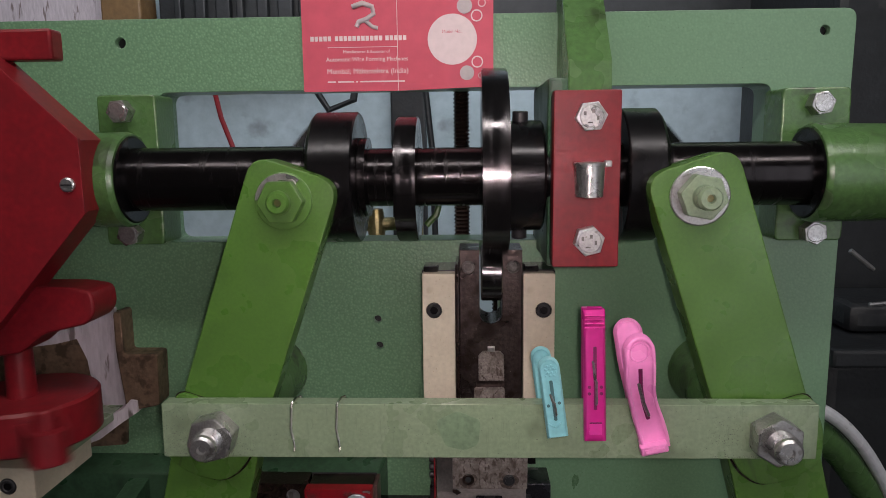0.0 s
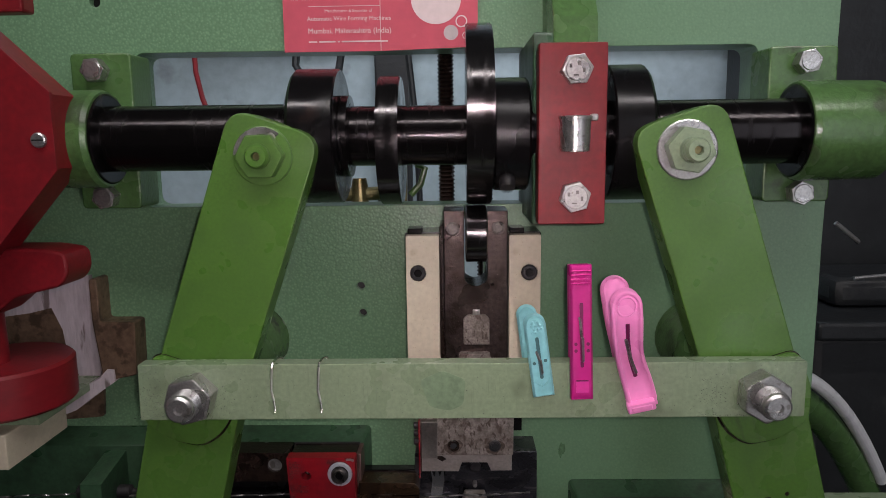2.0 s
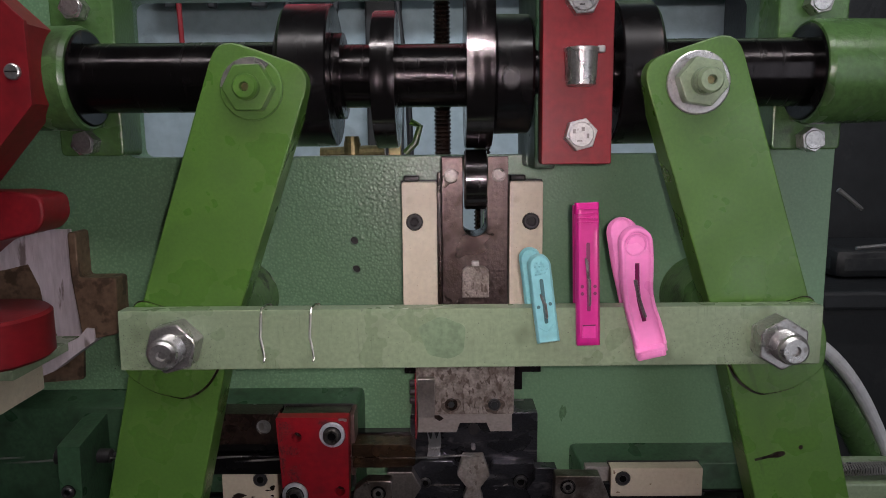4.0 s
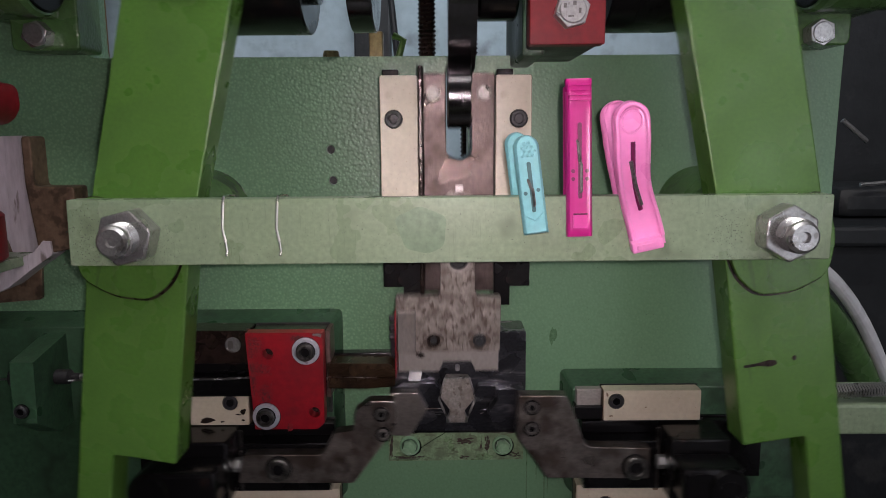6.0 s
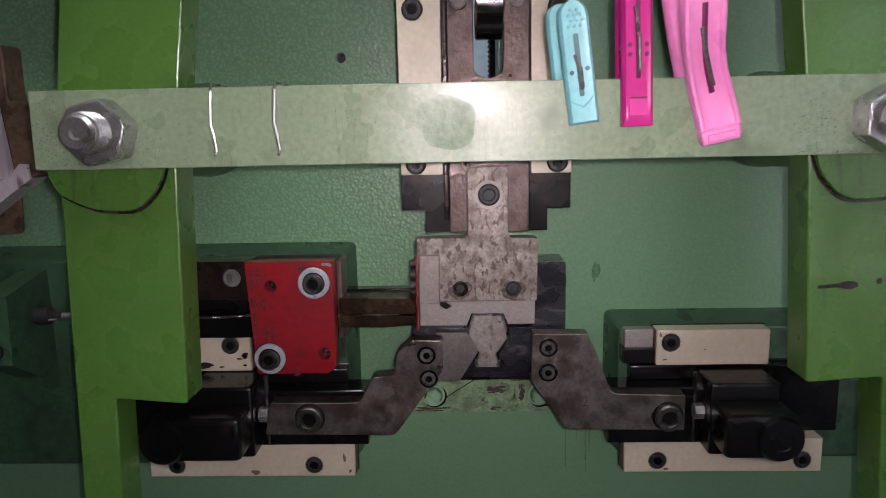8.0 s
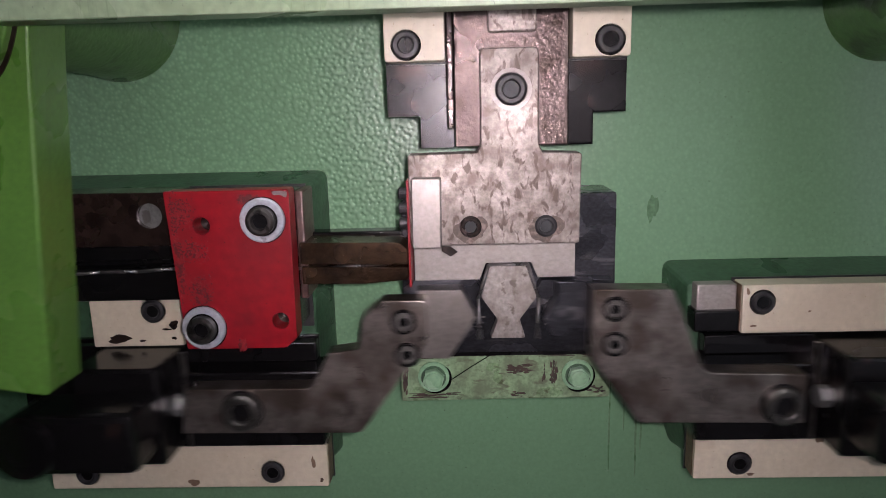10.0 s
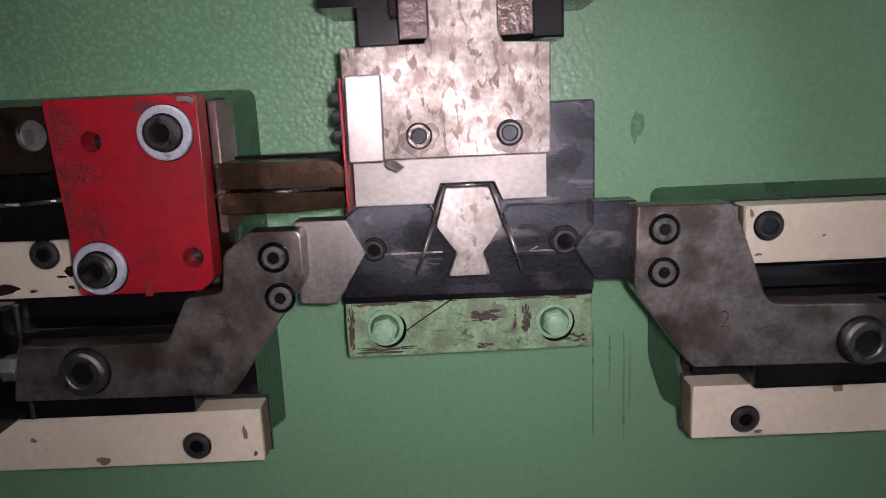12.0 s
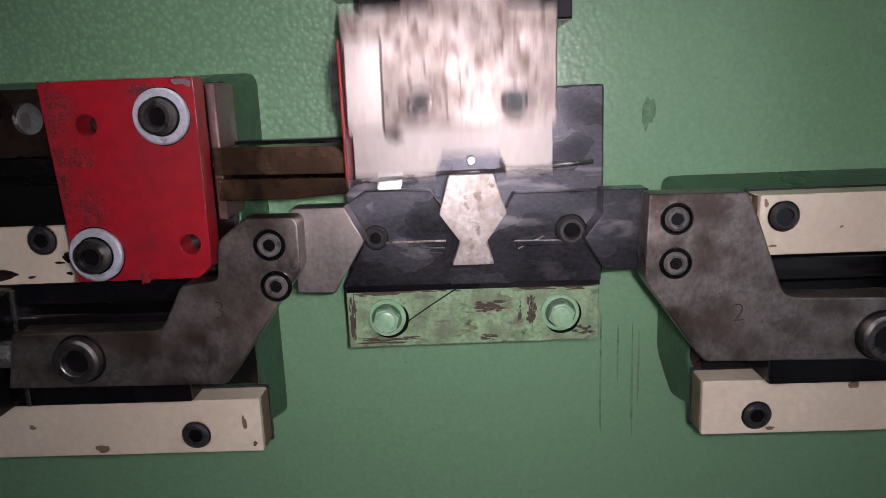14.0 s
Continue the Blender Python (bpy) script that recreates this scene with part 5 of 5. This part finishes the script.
part("disc", lathe([(-0.020, 0.004), (-0.020, 0.043), (-0.018, 0.045), (0.0085, 0.045), (0.0105, 0.043), (0.0105, 0.004)], (-0.274, 0.535, 1.225), "z", 64), REDCAP, feed)
lug = moved(prism(rounded([(0.02, -0.016), (0.075, -0.011), (0.075, 0.011), (0.02, 0.016)], 0.010), -0.018, 0.004, 0.002), Matrix.Translation((-0.274, 0.535, 1.225)) @ pose(0, 0, 0, 90, 0, 0))
part("lug", lug, REDCAP, feed)
part("crank_pin", lathe([(-0.006, 0.0075), (0.016, 0.0075), (0.017, 0.0065)], (-0.214, 0.535, 1.225), "z", 24), REDCAP, feed)
sheet = thing("scraped_casting", (-0.25, PLATE_Y, 1.24), "scraped bare casting face with a rusty step", "casting")
part("recess", prism(rounded([(-0.360, 1.160), (-0.2400, 1.1690), (-0.2380, 1.2000), (-0.2385, 1.2800), (-0.360, 1.2700)], 0.003, 3), 0.5975, PLATE_Y + 0.002, 0.0008), RUST, sheet, "brown oily recess")
part("filler", prism([(-0.360, 1.2620), (-0.3070, 1.2680), (-0.2797, 1.2815), (-0.2400, 1.2825), (-0.2392, 1.2580), (-0.2400, 1.2310), (-0.2380, 1.2090), (-0.2402, 1.1960), (-0.2440, 1.1985), (-0.2475, 1.1930), (-0.2546, 1.1960), (-0.2580, 1.2090), (-0.2640, 1.2230), (-0.2660, 1.2400), (-0.2730, 1.2570), (-0.2900, 1.2530), (-0.3200, 1.2490), (-0.360, 1.2440)], 0.5962, 0.5978, 0), WHITE, sheet, "white filler brushed on in strokes")
part("smeared_edge", prism([(-0.2960, 1.1765), (-0.2854, 1.1843), (-0.2560, 1.1950), (-0.2326, 1.2058), (-0.2260, 1.2130), (-0.2209, 1.2125), (-0.2204, 1.2035), (-0.2360, 1.1930), (-0.2524, 1.1809), (-0.2700, 1.1740)], 0.5800, 0.5980, 0.0006), WHITE, sheet)
part("step", prism(rounded([(-0.2300, 1.2030), (-0.2040, 1.2080), (-0.2030, 1.2490), (-0.2290, 1.2490), (-0.2290, 1.2820), (-0.2350, 1.2820), (-0.2350, 1.2500)], 0.003, 3), 0.582, PLATE_Y + 0.002, 0.0015), RUST, sheet)
iv = thing("feed_rail_block", (-0.30, 0.52, 1.18), "ivory-painted block under the feed crank", "block")
part("block", box(-0.36, -0.2535, 0.500, 0.57, 1.1720, 1.1960, 0.001), IVORY, iv)
part("top_plate", box(-0.36, -0.2400, 0.515, PLATE_Y + 0.002, 1.1962, 1.2030, 0.001), BAR, iv)
socket_screw(iv, -0.2720, 0.5000, 1.1830, 0.0052, SCREW, 0.0012)

# ---- right-hand side ----
sp = thing("return_spring", (0.30, 0.56, 1.11), "dark threaded return rod with a coil spring", "spring")
coil = [(0.262 + 0.11 * k / 300, 0.56 + 0.0044 * math.cos(k * 1.25), 1.1125 + 0.0044 * math.sin(k * 1.25)) for k in range(300)]
part("coil", rod(coil, 0.0007, 6), ZINC, sp)
part("rod", lathe([(0.255, 0.0034), (0.39, 0.0034)], (0, 0.56, 1.1125), "x", 20), SCREW, sp)
part("arm", box(0.255, 0.42, 0.555, 0.60, 1.0830, 1.1040, 0.002), BAR, sp, "pale green spring arm")
hose = thing("hose", (0.34, 0.66, 1.14), "thick grey-white hose curving behind the machine", "hose")
part("tube", rod([(0.290 + 0.16 * f, 0.63 + 0.10 * f, 1.192 - 0.02 * f - 0.125 * f * f) for f in [i / 16 for i in range(17)]], 0.0058, 16), HOSE, hose)

duct = thing("green_duct", (0.33, 0.66, 1.12), "dark green curved duct under the white hose", "duct")
part("tube", rod([(0.284 + 0.165 * f, 0.645 + 0.10 * f, 1.172 - 0.025 * f - 0.130 * f * f) for f in [i / 16 for i in range(17)]], 0.0135, 20), HOUSE, duct)

# ---- behind the machine ----
for x in (0.0295, 0.062):
    scr = thing("lead_screw", (x, 0.68, 1.0), "dark threaded vertical screw behind the frame", "screw", "rear screws")
    prof = [(1.05, 0.0065)]
    for i in range(130):
        prof += [(1.06 + i * 0.0033, 0.0072), (1.06 + i * 0.0033 + 0.0016, 0.0058)]
    part("thread", lathe(prof, (x, 0.68, 0), "z", 20), BROWN, scr)
fit_ = thing("brass_fitting", (-0.045, 0.70, 1.33), "dull brass pipe fitting behind the frame", "fitting")
part("pipe", rod([(-0.075, 0.70, 1.3330), (-0.020, 0.70, 1.3350)], 0.006, 16), BRASS, fit_)
part("tee", lathe([(1.318, 0.007), (1.335, 0.0085), (1.348, 0.006)], (-0.048, 0.70, 0), "z", 16), BRASS, fit_)
part("upright", box(-0.0165, -0.0055, 0.69, 0.70, 1.20, 1.362, 0.001), BRASS, fit_)
valve = thing("green_valve", (0.003, 0.70, 1.35), "small green-handled valve behind the frame", "valve")
part("handle", rod([(-0.003, 0.70, 1.333), (0.006, 0.70, 1.342), (0.010, 0.70, 1.356), (0.002, 0.70, 1.360)], 0.003, 10), LEVER, valve)
for pts, r, mat, lab in (
        ([(-0.372, 1.2, 1.56), (-0.370, 1.2, 1.49), (-0.362, 1.2, 1.45), (-0.348, 1.2, 1.41), (-0.33, 1.2, 1.36), (-0.33, 1.2, 0.6)], 0.0040, REDCAP, "thin red cable hanging down the wall"),
        ([(-0.20, 1.215, 1.64), (-0.215, 1.21, 1.50), (-0.19, 1.21, 1.46), (-0.15, 1.21, 1.475), (-0.12, 1.215, 1.64)], 0.006, DARK, "black cable looped on the wall"),
        ([(-0.045, 1.2, 1.7), (-0.04, 1.2, 1.55), (-0.025, 1.2, 1.40), (-0.02, 1.2, 1.2)], 0.005, DARK, "dark cable hanging on the wall")):
    cb = thing("cable", pts[0], lab, "cable", "wall cables")
    part("cord", rod(pts, r, 10), mat, cb)
conduit = thing("conduit", (-0.068, 1.28, 1.4), "dark grey upright conduit on the wall", "conduit")
part("tube", box(-0.10, -0.04, 1.29, 1.32, 0.2, 1.9, 0.004), DARK, conduit)
shelf = thing("wall_rack", (-0.2, 1.2, 1.62), "dark rack with hanging tools on the wall", "rack")
part("rail", box(-0.46, 0.62, 1.22, 1.30, 1.600, 1.66, 0.004), DARK, shelf)
for i in range(7):
    x = -0.43 + i * 0.033
    part("tool", box(x, x + 0.012 + 0.006 * (i % 3), 1.205, 1.22, 1.57 - 0.02 * (i % 2), 1.70, 0.003), DARK, shelf)
post = thing("wooden_post", (-0.51, 1.22, 0.9), "brown wooden post against the wall", "post")
part("post", box(-0.545, -0.48, 1.20, 1.26, 0.0, 2.2, 0.004), WOOD, post)
pale = thing("pale_board", (-0.70, 1.25, 1.7), "pale board leaning against the wall", "board")
part("board", box(-0.95, -0.56, 1.25, 1.27, 1.2, 2.1, 0.004), WHITE, pale)
cab = thing("dark_machine", (0.75, 0.95, 0.7), "dark dusty machine body in the shade", "machine")
part("body", box(0.42, 1.3, 0.82, 1.25, 0.0, 1.17, 0.012), DARK, cab)
part("upper_body", box(0.47, 1.3, 0.95, 1.25, 1.172, 1.9, 0.012), DARK, cab)
part("ledge", box(0.405, 0.9, 0.78, 0.95, 1.172, 1.192, 0.004), DARK, cab)
part("cover", box(0.45, 0.75, 0.84, 0.94, 1.192, 1.225, 0.01), DARK, cab)
part("lever_rod", rod([(0.425, 0.80, 1.292), (0.450, 0.80, 1.272)], 0.0025, 8), ZINC, cab)
part("bright_edge", rod([(0.465, 0.83, 1.228), (0.50, 0.83, 1.231)], 0.0022, 8), ZINC, cab)

# ---- the printed card ----
card = thing("printed_card", (-0.015, 0.598, 1.48), "red printed company card, creased down its middle", "card")
for x0, x1, y in ((-0.0845, -0.0152, 0.0), (-0.0150, 0.0541, 0.0)):
    part("panel", prism([(x0, 1.4440), (x1, 1.4440 if x1 < 0 else 1.4462), (x1, 1.536), (x0, 1.536)], 0.5958, 0.5968, 0), CARD, card)
part("crease", box(-0.0153, -0.0149, 0.5954, 0.5958, 1.4442, 1.536, 0), PRINT, card, "worn pale crease")
part("plain_disc", lathe([(0.0, 0.0178), (-0.0003, 0.0178), (-0.0003, 0.0002)], (0.0246, 0.5957, 1.4797), "y", 48), PRINT, card)
for x, z, r, ring in ((0.0335, 1.5028, 0.0055, 0), (0.0425, 1.4637, 0.0042, 1), (0.0350, 1.4560, 0.0052, 0), (0.0459, 1.5046, 0.0028, 1), (0.0422, 1.4959, 0.0042, 1), (0.0455, 1.4540, 0.0024, 1)):
    shape = prism(circle(x, z, r), 0.5953, 0.5957, 0, holes=[(x, z, r * 0.8)]) if ring else lathe([(0.0, r), (-0.0003, r), (-0.0003, 0.0002)], (x, 0.5957, z), "y", 28)
    part("printed_ring" if ring else "printed_dot", shape, PRINT if ring else GREYPRINT, card)
# emblem: a plain bent band
part("emblem", rod([(-0.0475, 0.5957, 1.5035), (-0.0400, 0.5957, 1.5060), (-0.0330, 0.5957, 1.5035), (-0.0320, 0.5957, 1.4985), (-0.0370, 0.5957, 1.4950), (-0.0430, 0.5957, 1.4930), (-0.0445, 0.5957, 1.4895)], 0.0019, 8), GREYPRINT, card)
part("emblem_tail", rod([(-0.0390, 0.5957, 1.4945), (-0.0330, 0.5957, 1.4895), (-0.0290, 0.5957, 1.4885)], 0.0014, 8), GREYPRINT, card)
for x, n in ((-0.0785, 5), (-0.0605, 11), (-0.0238, 5)):
    for k in range(n):
        part("heading_bar", box(x + k * 0.0032, x + k * 0.0032 + 0.0024, 0.5954, 0.5957, 1.4798, 1.4832, 0), PRINT, card)
part("rule", box(-0.0660, -0.0150, 0.5954, 0.5957, 1.4752, 1.4755, 0), PRINT, card)
for x, w in ((-0.0668, 0.006), (-0.0594, 0.012), (-0.0460, 0.0015), (-0.0432, 0.033)):
    part("address_bar", box(x, x + w, 0.5954, 0.5957, 1.4504, 1.4514, 0), PRINT, card)
for text, x, z, size, mat in (("Manufacturer & Exporter of", -0.0378, 1.4712, 0.0030, PRINT), ("Automatic Wire Forming Machines", -0.0375, 1.4655, 0.0042, PRINT),
                              ("Mumbai, Maharashtra (India)", -0.0372, 1.4567, 0.0052, PRINT), ("Model No.:", 0.0246, 1.4842, 0.0032, REDPRINT)):
    fc = bpy.data.curves.new("printed_line", "FONT")
    fc.body, fc.size, fc.extrude, fc.align_x = text, size, 0.0001, "CENTER"
    fc.materials.append(mat)
    line = new("printed_line", fc)
    line.parent = card
    line.matrix_basis = pose(x + 0.015, 0.5955 - 0.598, z - 1.48, 90, 0, 0)

# ---- the wire, blank by blank, and the tray that catches the clips ----
tray = thing("parts_tray", (0.05, 0.5, 0.5), "galvanised tray that catches finished clips", "tray")
part("base", box(-0.15, 0.25, 0.38, 0.60, 0.500, 0.504, 0.001), FLOORTRAY, tray)
part("stand", box(-0.05, 0.15, 0.42, 0.58, 0.0, 0.4995, 0.004), FLOORTRAY, tray)
PITCH, WIRE_Y, R_WIRE = 0.0805, 0.5580, 0.00072
TOP_L, TOP_R, TOP_Z = 0.0414, 0.0573, 1.1239
UPPER, LOWER = 0.0150, 0.0175
CYCLES = 27


def bar_mesh(name, x0, x1):
    me = bpy.data.meshes.new(name)
    bm = rod([(x0, 0, 0), (x1, 0, 0)], R_WIRE, 8)
    bm.to_mesh(me)
    bm.free()
    me.materials.append(OILWIRE)
    me.polygons.foreach_set("use_smooth", [True] * len(me.polygons))
    return me


mesh_top = bar_mesh("crown", 0, TOP_R - TOP_L)
mesh_up, mesh_low = bar_mesh("shank", 0, UPPER), bar_mesh("leg", 0, LOWER)
blanks = []
for n in range(CYCLES + 1):
    blank = thing("wire_blank", (TOP_L, WIRE_Y, TOP_Z), "thin bright steel wire piece for one clip", "wire", "wire pieces")
    crown = new("crown", mesh_top)
    crown.parent = blank
    shanks = []
    for right in (0, 1):
        shank, leg = new("shank", mesh_up), new("leg", mesh_low)
        shank.parent, leg.parent = blank, shank
        shanks.append((right, shank, leg))
    blanks.append((blank, shanks))


# ---- the phone's light beside its lens ----
phone = thing("phone_light", (0, 0, 0), "small white lamp of the filming phone", "lamp")
part("led", lathe([(0.0, 0.006), (0.0002, 0.0002)], (0, 0, 0), "z", 24), LED, phone)
# unseen rim, added to narrow the lamp's beam
part("beam_rim", tube(0.0066, 0.0078, 0.0012, -0.0070), SCREW, phone, "dark round rim added to narrow the lamp's beam")


# ---- movement ----
def motions():
    end = 14.0
    walk(phone, [(t, look(eye, target, roll) @ pose(0.011, 0.006, 0.008, 0, -2, 0)) for t, eye, target, roll in PATH])
    steps = [i * 0.05 for i in range(int(end / 0.05) + 1)]
    turns = [i * end / 196 for i in range(197)]
    walk(shaft, [(t, pose(0.05, AX_Y, AX_Z, 360 * (t - FIRST) / PERIOD)) for t in turns])
    walk(feed, [(t, pose(-0.274, 0.535, 1.225, 0, 0, 125 + 360 * (t - FIRST) / PERIOD)) for t in turns])
    walk(ram, [(t, pose(0.0508, 0.56, 1.2 + STROKE * ram_up(phase(t)))) for t in steps])
    swing = 10.9
    walk(lever_l, [(t, pose(PIV_L - 0.004, PIV_Y, PIV_Z, 0, 19.0 - swing * arms_in(phase(t)), 0)) for t in steps])
    walk(lever_r, [(t, pose(PIV_R + 0.002, PIV_Y, PIV_Z, 0, -18.0 + swing * arms_in(phase(t)), 0)) for t in steps])
    walk(slide_r, [(t, pose(0.1810 - TRAVEL * arms_in(phase(t)), 0.56, 1.067)) for t in steps])
    walk(slide_l, [(t, pose(-0.0838 + TRAVEL * arms_in(phase(t)), 0.56, 1.067)) for t in steps])

    for n, (blank, shanks) in enumerate(blanks):
        # piece n is shaped round the mandrel at this time
        done = FIRST + n * PERIOD
        rows = [(0.0, -PITCH * n)] if n else [(0.0, 0.0)]
        for k in range(1, n + 1):
            made = FIRST + k * PERIOD
            rows += [(made - 0.82 * PERIOD, -PITCH * (n - k + 1)), (made - 0.68 * PERIOD, -PITCH * (n - k))]
        path = [(t, pose(TOP_L + dx, WIRE_Y, TOP_Z)) for t, dx in rows if t <= end]
        drop = done + 0.13 * PERIOD
        if drop < end:
            path.append((drop, pose(TOP_L, WIRE_Y, TOP_Z)))
            for s in (0.04, 0.08, 0.12, 0.16, 0.22, 0.28, 0.35):
                z = max(0.5055, TOP_Z - 0.02 * min(1, s / 0.04) - 4.9 * s * s)
                path.append((drop + s, pose(TOP_L - 0.02 * s, WIRE_Y - 0.13 * s - 0.012 * min(1, s / 0.04), z, -80 * min(1, s / 0.35), 30 * s, 0)))
        last = path[-1]
        if last[0] < end:
            path.append((end, last[1]))
        clean = [path[0]]
        for row in path[1:]:
            if frame(row[0]) > frame(clean[-1][0]):
                clean.append(row)
        walk(blank, clean)
        # the legs bend down as the ram comes, then close as the slides come
        stages = [(-0.40, 3.5, 0.0), (-0.33, 35, 0.0), (-0.27, 71, 0.0), (-0.14, 71, 0.0), (-0.03, 74, 38.0)]
        for right, shank, leg in shanks:
            place = TOP_R - TOP_L if right else 0.0
            up, low = [], []
            for p, bend, close in stages:
                t = done + p * PERIOD
                if right:
                    m1, m2 = pose(place, 0, 0, 0, bend - 7 if bend < 4 else bend, 0), pose(UPPER, 0, 0, 0, close, 0)
                else:
                    m1, m2 = pose(0, 0, 0, 0, 180 - bend, 0), pose(UPPER, 0, 0, 0, -close, 0)
                if not up:
                    up.append((0.0, m1))
                    low.append((0.0, m2))
                if 0 < t < end:
                    up.append((t, m1))
                    low.append((t, m2))
                elif t <= 0:
                    up[0], low[0] = (0.0, m1), (0.0, m2)
            up.append((end, up[-1][1]))
            low.append((end, low[-1][1]))
            walk(shank, up)
            walk(leg, low)


motions()
